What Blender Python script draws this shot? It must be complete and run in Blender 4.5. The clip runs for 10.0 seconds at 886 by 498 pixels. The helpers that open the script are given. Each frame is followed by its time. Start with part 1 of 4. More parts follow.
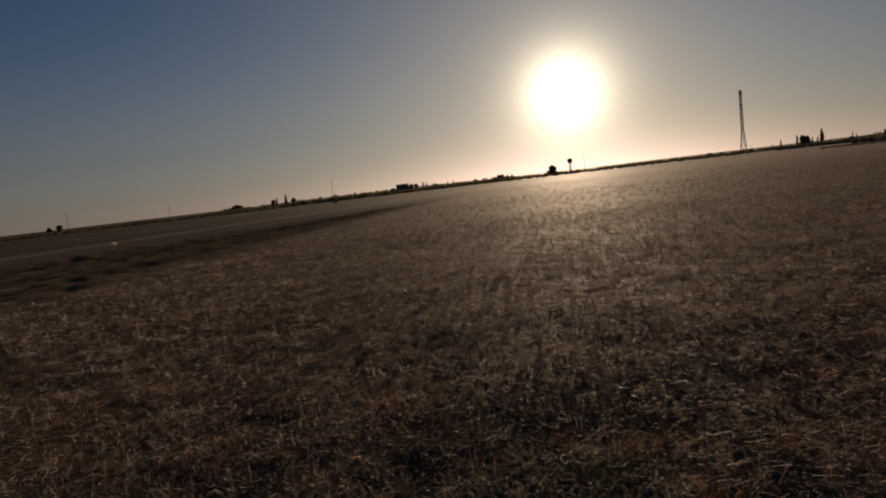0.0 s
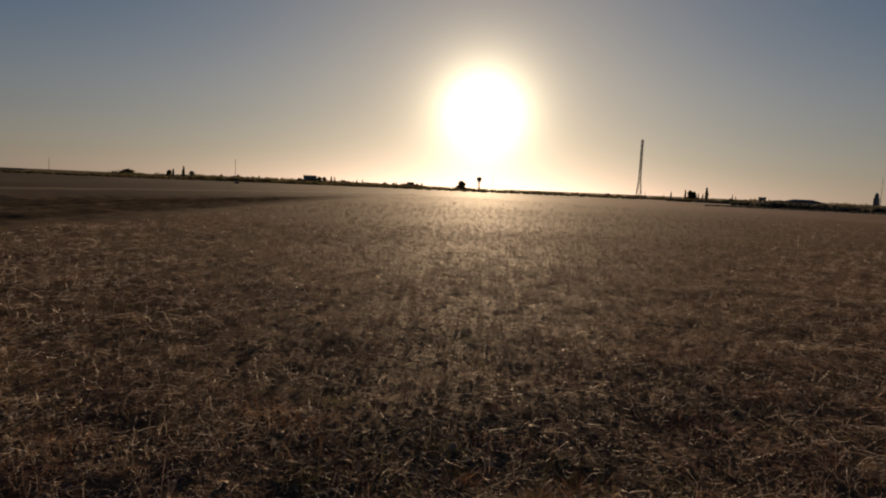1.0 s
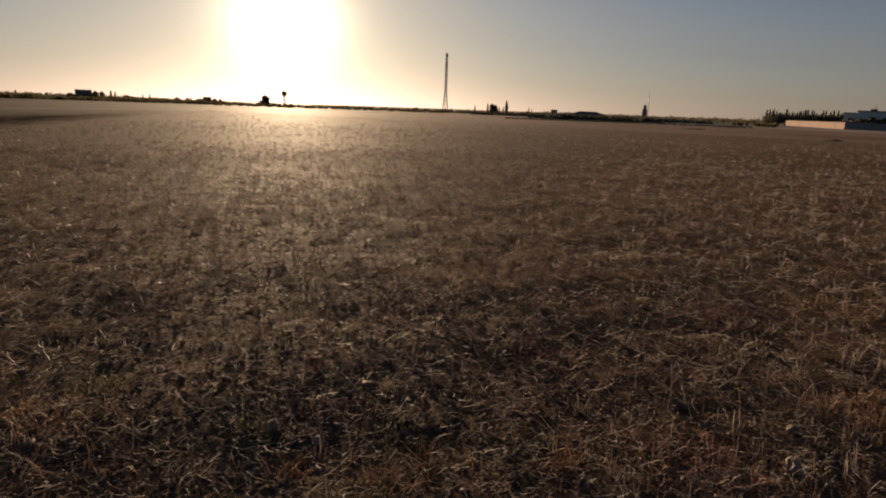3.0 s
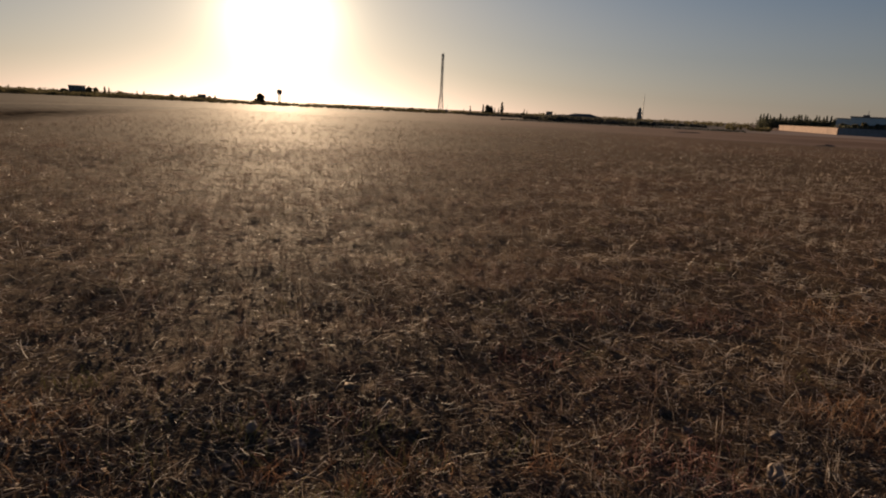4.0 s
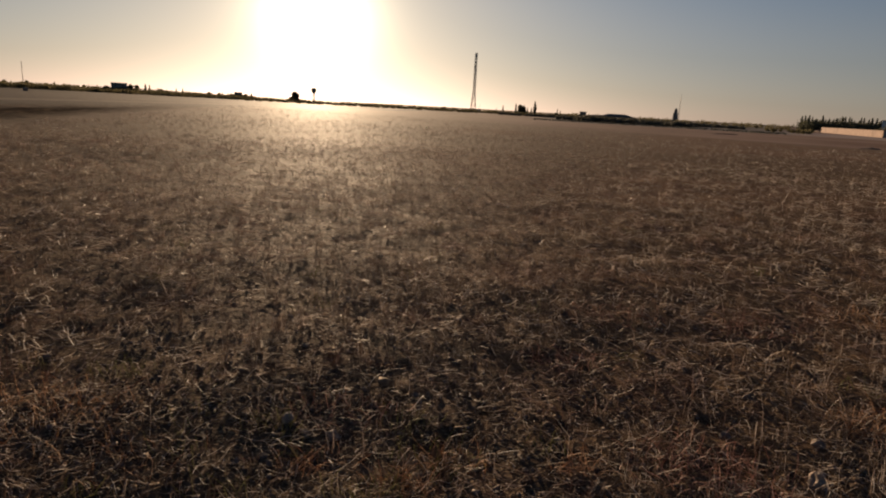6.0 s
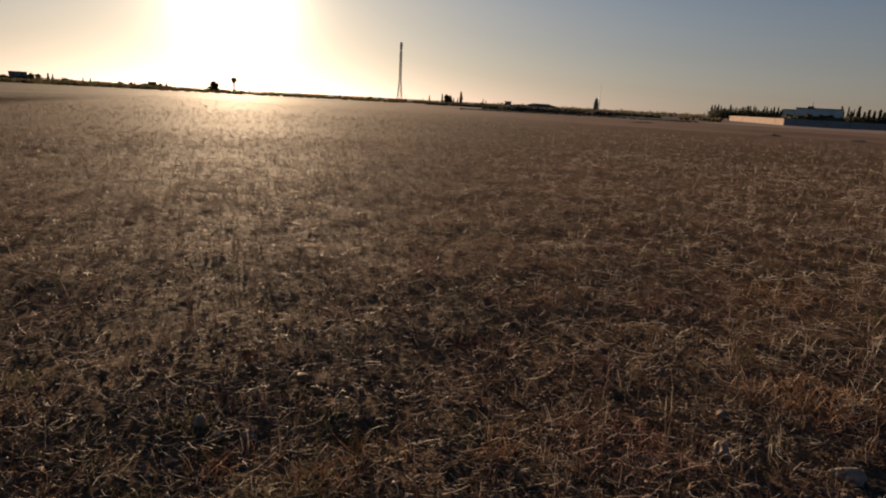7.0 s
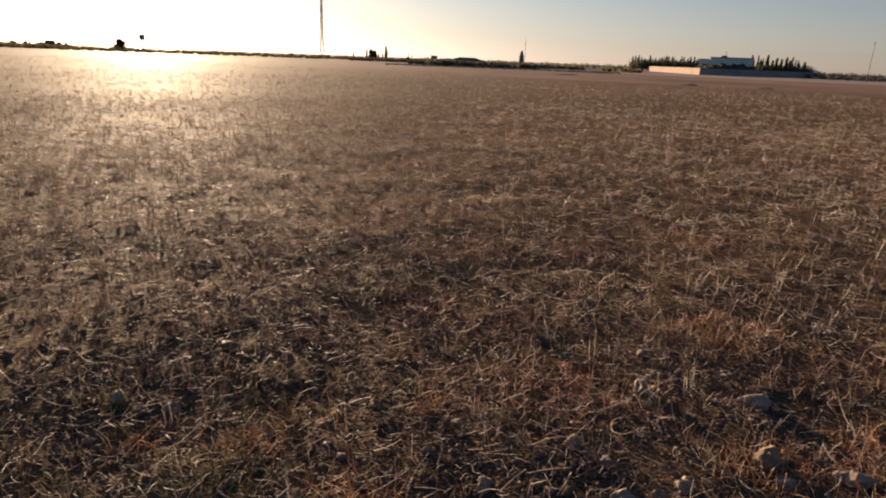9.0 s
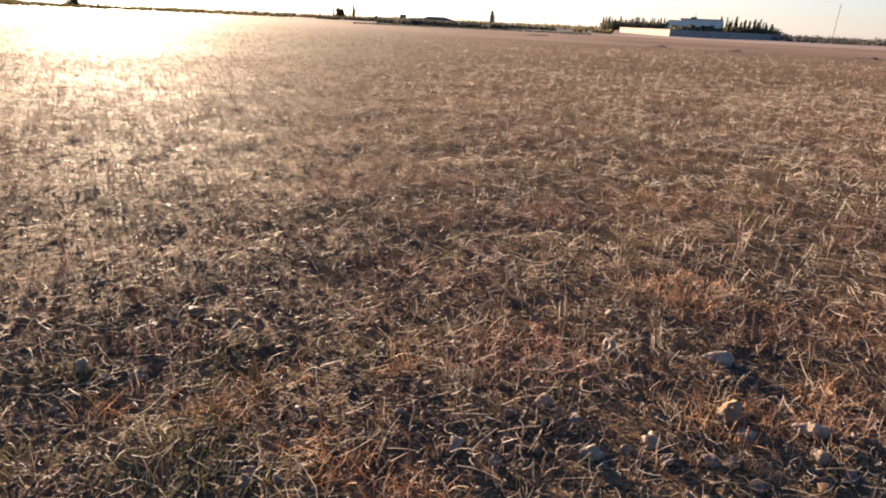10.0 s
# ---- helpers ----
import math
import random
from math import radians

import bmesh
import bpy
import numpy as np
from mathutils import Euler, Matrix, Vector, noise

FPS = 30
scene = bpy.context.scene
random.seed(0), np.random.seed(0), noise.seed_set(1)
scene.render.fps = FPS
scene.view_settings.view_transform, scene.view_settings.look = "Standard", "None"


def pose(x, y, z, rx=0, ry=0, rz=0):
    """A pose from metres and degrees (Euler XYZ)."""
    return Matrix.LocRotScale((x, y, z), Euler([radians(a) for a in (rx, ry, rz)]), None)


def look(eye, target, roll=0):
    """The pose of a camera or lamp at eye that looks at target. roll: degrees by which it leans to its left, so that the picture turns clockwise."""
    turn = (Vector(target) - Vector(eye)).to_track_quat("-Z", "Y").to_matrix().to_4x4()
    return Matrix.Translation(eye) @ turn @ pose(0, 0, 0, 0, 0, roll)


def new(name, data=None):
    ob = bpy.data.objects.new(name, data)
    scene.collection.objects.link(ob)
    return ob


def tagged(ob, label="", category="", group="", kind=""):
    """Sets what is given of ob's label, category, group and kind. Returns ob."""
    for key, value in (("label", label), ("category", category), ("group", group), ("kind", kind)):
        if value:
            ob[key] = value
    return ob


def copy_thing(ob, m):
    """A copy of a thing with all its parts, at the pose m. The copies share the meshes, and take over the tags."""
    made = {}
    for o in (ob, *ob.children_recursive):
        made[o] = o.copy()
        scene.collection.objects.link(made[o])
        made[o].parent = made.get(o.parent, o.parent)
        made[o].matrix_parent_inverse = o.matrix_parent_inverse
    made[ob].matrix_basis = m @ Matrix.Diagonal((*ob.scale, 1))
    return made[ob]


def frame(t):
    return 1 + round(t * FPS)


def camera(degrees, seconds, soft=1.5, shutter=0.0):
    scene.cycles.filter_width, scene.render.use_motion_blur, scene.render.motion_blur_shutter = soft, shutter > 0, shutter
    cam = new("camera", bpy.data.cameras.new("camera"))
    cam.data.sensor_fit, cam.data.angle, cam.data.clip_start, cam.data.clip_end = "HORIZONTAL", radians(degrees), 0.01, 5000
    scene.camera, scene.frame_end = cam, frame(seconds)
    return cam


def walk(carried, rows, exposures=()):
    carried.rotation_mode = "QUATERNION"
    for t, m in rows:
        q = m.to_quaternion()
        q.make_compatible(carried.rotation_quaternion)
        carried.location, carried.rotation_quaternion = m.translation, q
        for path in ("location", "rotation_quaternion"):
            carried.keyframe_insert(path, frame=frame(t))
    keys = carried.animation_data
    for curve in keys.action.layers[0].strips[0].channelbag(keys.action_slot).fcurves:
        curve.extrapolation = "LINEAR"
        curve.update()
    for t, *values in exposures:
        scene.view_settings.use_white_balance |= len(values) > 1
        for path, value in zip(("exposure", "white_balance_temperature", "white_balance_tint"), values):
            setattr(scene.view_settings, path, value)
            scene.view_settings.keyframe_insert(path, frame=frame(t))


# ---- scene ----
cam = camera(71.4, 10.0, soft=2.0, shutter=0.15)

PATH = [
    (0, (5.018, 3.163, 1.544), (4.111, 4.933, 1.336), -6.7),
    (0.1, (4.984, 3.192, 1.535), (4.054, 4.951, 1.332), -7.18),
    (0.2, (4.95, 3.22, 1.526), (4.015, 4.976, 1.317), -5.9),
    (0.3, (4.91, 3.25, 1.518), (3.99, 5.014, 1.309), -4.4),
    (0.4, (4.873, 3.283, 1.509), (4.1, 5.115, 1.296), -1.66),
    (0.5, (4.836, 3.316, 1.5), (4.099, 5.164, 1.293), 1.2),
    (0.6, (4.808, 3.373, 1.5), (4.138, 5.246, 1.297), 2.58),
    (0.7, (4.78, 3.43, 1.5), (4.116, 5.306, 1.297), 2.7),
    (0.8, (4.756, 3.466, 1.501), (4.102, 5.345, 1.301), 2.35),
    (1, (4.708, 3.537, 1.503), (4.1, 5.431, 1.3), 2.5),
    (1.2, (4.713, 3.644, 1.501), (4.122, 5.543, 1.293), 1.57),
    (1.5, (4.72, 3.804, 1.499), (4.134, 5.705, 1.292), -0.2),
    (1.8, (4.7, 3.91, 1.492), (4.131, 5.804, 1.191), -3.2),
    (2, (4.686, 3.978, 1.487), (4.242, 5.901, 1.163), -0.7),
    (2.5, (4.571, 4.155, 1.475), (4.466, 6.1, 1.022), 1.5),
    (2.7, (4.539, 4.176, 1.491), (4.532, 6.126, 1.046), 1.9),
    (3.8, (4.587, 4.214, 1.493), (4.562, 6.164, 1.047), 2.66),
    (3.9, (4.592, 4.218, 1.493), (4.567, 6.167, 1.046), 2.73),
    (4, (4.596, 4.221, 1.493), (4.608, 6.172, 1.05), 2.8),
    (4.2, (4.578, 4.218, 1.491), (4.614, 6.167, 1.041), 3.9),
    (4.3, (4.57, 4.217, 1.489), (4.598, 6.165, 1.039), 4.6),
    (4.5, (4.552, 4.214, 1.487), (4.478, 6.16, 1.032), 4.05),
    (4.7, (4.553, 4.212, 1.487), (4.446, 6.157, 1.033), 4.11),
    (5, (4.554, 4.209, 1.486), (4.4, 6.151, 1.032), 4.2),
    (5.2, (4.552, 4.211, 1.48), (4.382, 6.151, 1.025), 4.0),
    (6.3, (4.589, 4.21, 1.483), (4.574, 6.158, 1.034), 3.2),
    (6.5, (4.616, 4.208, 1.479), (4.652, 6.156, 1.026), 3.4),
    (6.7, (4.624, 4.222, 1.476), (4.696, 6.167, 1.016), 3.28),
    (6.8, (4.627, 4.229, 1.475), (4.717, 6.172, 1.011), 3.22),
    (7, (4.635, 4.243, 1.472), (4.776, 6.182, 1.004), 3.1),
    (7.2, (4.637, 4.246, 1.472), (4.781, 6.183, 0.996), 3.14),
    (7.3, (4.637, 4.248, 1.472), (4.782, 6.185, 0.997), 3.16),
    (7.5, (4.639, 4.251, 1.472), (4.808, 6.186, 0.996), 3.2),
    (7.8, (4.649, 4.256, 1.467), (4.86, 6.185, 0.982), 3.32),
    (8, (4.656, 4.26, 1.464), (4.897, 6.186, 0.982), 3.4),
    (8.1, (4.659, 4.26, 1.464), (4.918, 6.182, 0.975), 3.2),
    (8.2, (4.662, 4.259, 1.463), (4.928, 6.179, 0.971), 3.0),
    (8.3, (4.664, 4.259, 1.463), (4.935, 6.17, 0.94), 2.8),
    (8.5, (4.67, 4.258, 1.462), (4.962, 6.16, 0.916), 2.4),
    (8.7, (4.676, 4.262, 1.46), (5.006, 6.153, 0.9), 2.32),
    (8.9, (4.681, 4.265, 1.459), (5.019, 6.147, 0.871), 2.24),
    (9, (4.684, 4.267, 1.458), (5.04, 6.145, 0.868), 2.2),
    (9.2, (4.687, 4.273, 1.453), (5.078, 6.136, 0.84), 2.4),
    (9.4, (4.69, 4.279, 1.448), (5.085, 6.13, 0.803), 2.6),
    (9.5, (4.692, 4.282, 1.446), (5.102, 6.128, 0.794), 2.7),
    (9.8, (4.691, 4.286, 1.445), (5.122, 6.113, 0.757), 2.7),
    (10, (4.691, 4.288, 1.445), (5.135, 6.109, 0.747), 2.7),
]
# seconds, stops, white balance and tint: the film brightens as the sun leaves it
EXPOSURES = [(0, -0.15, 7000, 12.5), (0.5, 0.18, 7350, 12), (1.0, 0.32, 7600, 12.3), (2.0, 0.34, 7700, 12.3), (2.7, 0.58, 7550, 12.7), (4.0, 0.68, 7400, 13),
             (6.5, 0.8, 7350, 13), (8.0, 0.95, 7300, 13), (8.5, 1.2, 7200, 13), (9.0, 1.68, 7080, 12.7), (9.5, 2.22, 6850, 11.8), (10.0, 2.78, 6620, 11.2)]
walk(cam, [(t, look(eye, target, roll)) for t, eye, target, roll in PATH], EXPOSURES)

# ---- sun and sky ----
CX, CY = 4.65, 4.2            # the middle of the walk, from which bearings are taken
SUN_AZ, SUN_EL = radians(-14.6), radians(6.8)
SUN = Vector((math.sin(SUN_AZ) * math.cos(SUN_EL), math.cos(SUN_AZ) * math.cos(SUN_EL), math.sin(SUN_EL)))

lamp = bpy.data.lights.new("sun", "SUN")
lamp.energy, lamp.angle, lamp.color = 5.1, radians(0.6), (1.0, 0.76, 0.53)
new("sun", lamp).matrix_world = look((0, 0, 60), Vector((0, 0, 60)) - SUN)

world = bpy.data.worlds.new("evening_sky")
scene.world = world
world.use_nodes = True
wt = world.node_tree
wt.nodes.clear()


def wmath(op, a, b=None):
    n = wt.nodes.new("ShaderNodeMath")
    n.operation = op
    for i, v in enumerate((a, b)):
        if v is None:
            continue
        if isinstance(v, (int, float)):
            n.inputs[i].default_value = v
        else:
            wt.links.new(v, n.inputs[i])
    return n.outputs[0]


SKY_STRENGTH = 0.039
sky = wt.nodes.new("ShaderNodeTexSky")
sky.sky_type, sky.sun_disc = "NISHITA", False
sky.sun_elevation, sky.sun_rotation = SUN_EL, SUN_AZ
sky.altitude, sky.air_density, sky.dust_density, sky.ozone_density = 300, 1.0, 0.3, 3.0
coord = wt.nodes.new("ShaderNodeTexCoord")
dot = wt.nodes.new("ShaderNodeVectorMath")
dot.operation = "DOT_PRODUCT"
wt.links.new(coord.outputs["Generated"], dot.inputs[0])
dot.inputs[1].default_value = SUN
theta = wmath("MULTIPLY", wmath("ARCCOSINE", wmath("MINIMUM", dot.outputs["Value"], 1.0)), 180 / math.pi)


def lobe(gain, width, power, colour):
    """Dust-lit aureole round the sun: gain * exp(-(angle / width) ** power)."""
    v = wmath("MULTIPLY", wmath("EXPONENT", wmath("MULTIPLY", wmath("POWER", wmath("DIVIDE", theta, width), power), -1.0)), gain)
    bg = wt.nodes.new("ShaderNodeBackground")
    bg.inputs["Color"].default_value = (*colour, 1)
    wt.links.new(v, bg.inputs["Strength"])
    return bg.outputs[0]


base_bg = wt.nodes.new("ShaderNodeBackground")
# evening haze: a little less green than clean air
veil = wt.nodes.new("ShaderNodeMix")
veil.data_type, veil.blend_type = "RGBA", "MULTIPLY"
veil.inputs[0].default_value = 1.0
hue = wt.nodes.new("ShaderNodeHueSaturation")
up = wt.nodes.new("ShaderNodeSeparateXYZ")
wt.links.new(coord.outputs["Generated"], up.inputs[0])
clear = wt.nodes.new("ShaderNodeMapRange")
clear.interpolation_type = "SMOOTHSTEP"
for i, v in ((1, 0.0), (2, 0.30), (3, 0.5), (4, 1.12)):
    clear.inputs[i].default_value = v
wt.links.new(up.outputs[2], clear.inputs[0])
wt.links.new(clear.outputs[0], hue.inputs["Saturation"])
wt.links.new(sky.outputs[0], hue.inputs["Color"])
wt.links.new(hue.outputs[0], veil.inputs[6])
veil.inputs[7].default_value = (1.0, 0.94, 1.05, 1)
wt.links.new(veil.outputs[2], base_bg.inputs["Color"])
base_bg.inputs["Strength"].default_value = SKY_STRENGTH
total = base_bg.outputs[0]
for shade in (lobe(5.2, 1.82, 1.03, (1.0, 0.91, 0.70)), lobe(0.115, 11.5, 1.3, (1.0, 0.755, 0.28)), lobe(0.104, 27.0, 1.8, (1.0, 0.80, 0.39))):
    add = wt.nodes.new("ShaderNodeAddShader")
    wt.links.new(total, add.inputs[0])
    wt.links.new(shade, add.inputs[1])
    total = add.outputs[0]
wt.links.new(total, wt.nodes.new("ShaderNodeOutputWorld").inputs["Surface"])


# ---- materials ----
class Nodes:
    """A node material being put together."""

    def __init__(self, name):
        self.m = bpy.data.materials.new(name)
        self.m.use_nodes = True
        self.t = self.m.node_tree
        self.t.nodes.clear()
        self.out = self.t.nodes.new("ShaderNodeOutputMaterial")
        self.bsdf = self.t.nodes.new("ShaderNodeBsdfPrincipled")
        self.link(self.bsdf.outputs[0], self.out.inputs["Surface"])

    def link(self, a, b):
        self.t.links.new(a, b)

    def put(self, socket, v):
        if isinstance(v, (int, float)):
            socket.default_value = v
        elif isinstance(v, tuple):
            socket.default_value = (*v, 1) if len(v) == 3 and socket.type == "RGBA" else v
        else:
            self.link(v, socket)

    def math(self, op, a, b=0.0, clamp=False):
        n = self.t.nodes.new("ShaderNodeMath")
        n.operation, n.use_clamp = op, clamp
        self.put(n.inputs[0], a)
        self.put(n.inputs[1], b)
        return n.outputs[0]

    def place(self, object_space=False):
        if object_space:
            return self.t.nodes.new("ShaderNodeTexCoord").outputs["Object"]
        return self.t.nodes.new("ShaderNodeNewGeometry").outputs["Position"]

    def noise(self, vector, scale, detail=4.0, rough=0.55):
        n = self.t.nodes.new("ShaderNodeTexNoise")
        self.link(vector, n.inputs["Vector"])
        n.inputs["Scale"].default_value, n.inputs["Detail"].default_value, n.inputs["Roughness"].default_value = scale, detail, rough
        return n.outputs["Fac"]

    def ramp(self, fac, stops):
        n = self.t.nodes.new("ShaderNodeValToRGB")
        self.link(fac, n.inputs[0])
        e = n.color_ramp.elements
        while len(e) < len(stops):
            e.new(0.5)
        for el, (p, c) in zip(e, stops):
            el.position, el.color = p, (*c, 1)
        return n.outputs[0]

    def step(self, v, lo, hi):
        n = self.t.nodes.new("ShaderNodeMapRange")
        n.interpolation_type = "SMOOTHSTEP"
        self.put(n.inputs[0], v)
        n.inputs[1].default_value, n.inputs[2].default_value = lo, hi
        return n.outputs[0]

    def mix(self, fac, a, b, kind="MIX"):
        n = self.t.nodes.new("ShaderNodeMix")
        n.data_type, n.blend_type = "RGBA", kind
        self.put(n.inputs[0], fac)
        self.put(n.inputs[6], a)
        self.put(n.inputs[7], b)
        return n.outputs[2]

    def bump(self, height, strength, distance):
        n = self.t.nodes.new("ShaderNodeBump")
        self.link(height, n.inputs["Height"])
        n.inputs["Strength"].default_value, n.inputs["Distance"].default_value = strength, distance
        self.link(n.outputs[0], self.bsdf.inputs["Normal"])

    def done(self, colour, rough, spec=0.5, metal=0.0):
        self.put(self.bsdf.inputs["Base Color"], colour)
        self.put(self.bsdf.inputs["Roughness"], rough)
        self.put(self.bsdf.inputs["Specular IOR Level"], spec)
        self.put(self.bsdf.inputs["Metallic"], metal)
        return self.m


def ground_material():
    n = Nodes("soil_and_stubble")
    p = n.place()
    sep = n.t.nodes.new("ShaderNodeSeparateXYZ")
    n.link(p, sep.inputs[0])
    x = n.math("SUBTRACT", sep.outputs[0], CX)
    y = n.math("SUBTRACT", sep.outputs[1], CY)
    big, mid, fine, tiny = n.noise(p, 0.06, 3), n.noise(p, 0.9, 4), n.noise(p, 9.0, 5, 0.65), n.noise(p, 60.0, 4, 0.6)
    wob = n.math("MULTIPLY", n.math("SUBTRACT", n.noise(p, 0.35, 3), 0.5), 3.0)
    soil = n.ramp(fine, [(0.28, (0.038, 0.023, 0.014)), (0.5, (0.09, 0.056, 0.035)), (0.72, (0.17, 0.112, 0.074))])
    # straw litter lies as pale flecks on the soil
    fleck = n.math("MULTIPLY", n.step(tiny, 0.52, 0.66), n.step(mid, 0.3, 0.6))
    near = n.mix(fleck, soil, (0.31, 0.225, 0.13))
    # farther off the litter is finer than the grain shown
    away = n.math("SQRT", n.math("ADD", n.math("MULTIPLY", x, x), n.math("MULTIPLY", y, y)))
    near = n.mix(n.math("MULTIPLY", n.step(away, 18.0, 70.0), 0.45), near, (0.25, 0.178, 0.132))
    # patches of redder and greyer ground a few metres wide
    near = n.mix(n.math("MULTIPLY", n.step(big, 0.45, 0.62), 0.35), near, (0.19, 0.10, 0.065))
    # freshly turned dark strip on the far side of the field's edge
    edge = n.math("ADD", n.math("ADD", x, n.math("MULTIPLY", y, 0.27)), n.math("ADD", wob, 11.6))
    strip = n.math("MULTIPLY", n.math("SUBTRACT", 1.0, n.step(edge, -5.0, 2.0)), n.step(n.math("ADD", x, n.math("MULTIPLY", wob, 0.8)), -35.0, -29.0))
    turned = n.ramp(n.noise(p, 1.6, 4), [(0.3, (0.040, 0.032, 0.023)), (0.7, (0.092, 0.071, 0.050))])
    # furrow streaks run along the strip
    streak = n.t.nodes.new("ShaderNodeCombineXYZ")
    n.link(n.math("MULTIPLY", edge, 0.8), streak.inputs[0])
    n.link(n.math("MULTIPLY", y, 0.03), streak.inputs[1])
    turned = n.mix(n.math("MULTIPLY", n.step(n.noise(streak.outputs[0], 1.0, 3), 0.48, 0.62), 0.7), turned, (0.15, 0.115, 0.083))
    col = n.mix(strip, near, turned)
    # dust track and pale fields past it
    past = n.math("SUBTRACT", 1.0, n.step(n.math("ADD", x, n.math("MULTIPLY", wob, 0.6)), -34.0, -30.0))
    pale = n.ramp(n.noise(p, 0.03, 3), [(0.35, (0.045, 0.033, 0.025)), (0.65, (0.095, 0.07, 0.053))])
    col = n.mix(past, col, pale)
    track = n.math("MULTIPLY", n.step(n.math("ADD", x, wob), -48.0, -45.5), n.math("SUBTRACT", 1.0, n.step(n.math("ADD", x, wob), -42.0, -40.0)))
    col = n.mix(n.math("MULTIPLY", track, 0.8), col, (0.17, 0.135, 0.105))
    # bare pinkish soil beyond the low earth banks
    beyond = n.math("ADD", n.math("ADD", y, n.math("MULTIPLY", x, 0.75)), n.math("SUBTRACT", wob, 70.0))
    beyond = n.math("MULTIPLY", n.step(beyond, 0.0, 8.0), n.step(x, -14.0, 4.0))
    bare = n.ramp(n.noise(p, 0.05, 4), [(0.35, (0.18, 0.115, 0.088)), (0.65, (0.28, 0.19, 0.15))])
    col = n.mix(n.math("MULTIPLY", beyond, 0.85), col, bare)
    band = n.math("MULTIPLY", n.step(away, 165.0, 215.0), n.math("SUBTRACT", 1.0, n.step(away, 340.0, 420.0)))
    col = n.mix(n.math("MULTIPLY", n.math("MULTIPLY", band, n.step(x, 20.0, 70.0)), 0.8), col, (0.33, 0.265, 0.235))
    # grey-green fallow land round the olive grove
    slope = n.math("DIVIDE", x, n.math("MAXIMUM", y, 1.0))
    fallow = n.math("MULTIPLY", n.step(slope, 0.06, 0.16), n.math("SUBTRACT", 1.0, n.step(slope, 0.44, 0.53)))
    fallow = n.math("MULTIPLY", fallow, n.step(n.math("ADD", away, n.math("MULTIPLY", wob, 5.0)), 150.0, 178.0))
    rough_grass = n.ramp(n.noise(p, 0.08, 4), [(0.35, (0.105, 0.097, 0.087)), (0.65, (0.165, 0.15, 0.134))])
    col = n.mix(n.math("MULTIPLY", fallow, 0.9), col, rough_grass)
    relief = n.math("ADD", n.math("MULTIPLY", fine, 0.7), n.math("MULTIPLY", tiny, 0.3))
    n.bump(relief, 0.9, 0.03)
    return n.done(col, n.math("ADD", 0.7, n.math("MULTIPLY", fine, 0.25)), n.math("MULTIPLY", n.math("SUBTRACT", 1.0, strip), 0.014))


def straw_material(name, stops, through_light=0.35, rough=0.6):
    """Dry stalks: glossy skin, some light passes through; each stalk has its own tone."""
    n = Nodes(name)
    geo = n.t.nodes.new("ShaderNodeNewGeometry")
    p = n.place()
    # stalks of one tuft have weathered alike
    tuft = n.step(n.noise(p, 6.5, 2, 0.6), 0.33, 0.67)
    tone = n.math("ADD", n.math("MULTIPLY", geo.outputs["Random Per Island"], 0.6), n.math("MULTIPLY", tuft, 0.4))
    col = n.ramp(tone, stops)
    blot = n.noise(p, 1.3, 3)
    col = n.mix(n.math("MULTIPLY", n.step(blot, 0.45, 0.65), 0.36), col, (0.31, 0.14, 0.12))
    col = n.mix(n.math("MULTIPLY", n.noise(p, 90.0, 2), 0.25), col, (0.10, 0.065, 0.04))
    n.done(col, rough, 0.6)
    thin = n.t.nodes.new("ShaderNodeBsdfTranslucent")
    n.link(n.mix(0.15, col, (0.55, 0.42, 0.24)), thin.inputs["Color"])
    mixer = n.t.nodes.new("ShaderNodeMixShader")
    mixer.inputs[0].default_value = through_light
    n.link(n.bsdf.outputs[0], mixer.inputs[1])
    n.link(thin.outputs[0], mixer.inputs[2])
    n.link(mixer.outputs[0], n.out.inputs["Surface"])
    return n.m


def leaf_material(name, dark, light, through_light=0.5):
    n = Nodes(name)
    info = n.t.nodes.new("ShaderNodeObjectInfo")
    geo = n.t.nodes.new("ShaderNodeNewGeometry")
    col = n.ramp(geo.outputs["Random Per Island"], [(0.0, dark), (1.0, light)])
    col = n.mix(n.math("MULTIPLY", info.outputs["Random"], 0.4), col, (0.07, 0.06, 0.03))
    n.done(col, 0.85, 0.08)
    thin = n.t.nodes.new("ShaderNodeBsdfTranslucent")
    # light that has come through a leaf is brighter and yellower
    n.link(n.mix(0.15, col, (0.20, 0.17, 0.10)), thin.inputs["Color"])
    mixer = n.t.nodes.new("ShaderNodeMixShader")
    mixer.inputs[0].default_value = through_light
    n.link(n.bsdf.outputs[0], mixer.inputs[1])
    n.link(thin.outputs[0], mixer.inputs[2])
    n.link(mixer.outputs[0], n.out.inputs["Surface"])
    return n.m


def rough_material(name, a, b, scale, rough=0.85, spec=0.3, metal=0.0, relief=0.4, deep=0.02):
    n = Nodes(name)
    p = n.place(True)
    f = n.noise(p, scale, 5, 0.6)
    col = n.ramp(f, [(0.3, a), (0.7, b)])
    col = n.mix(n.math("MULTIPLY", n.step(n.noise(p, scale * 0.22, 3), 0.5, 0.7), 0.35), col, tuple(c * 0.55 for c in a))
    n.bump(f, relief, deep)
    return n.done(col, rough, spec, metal)


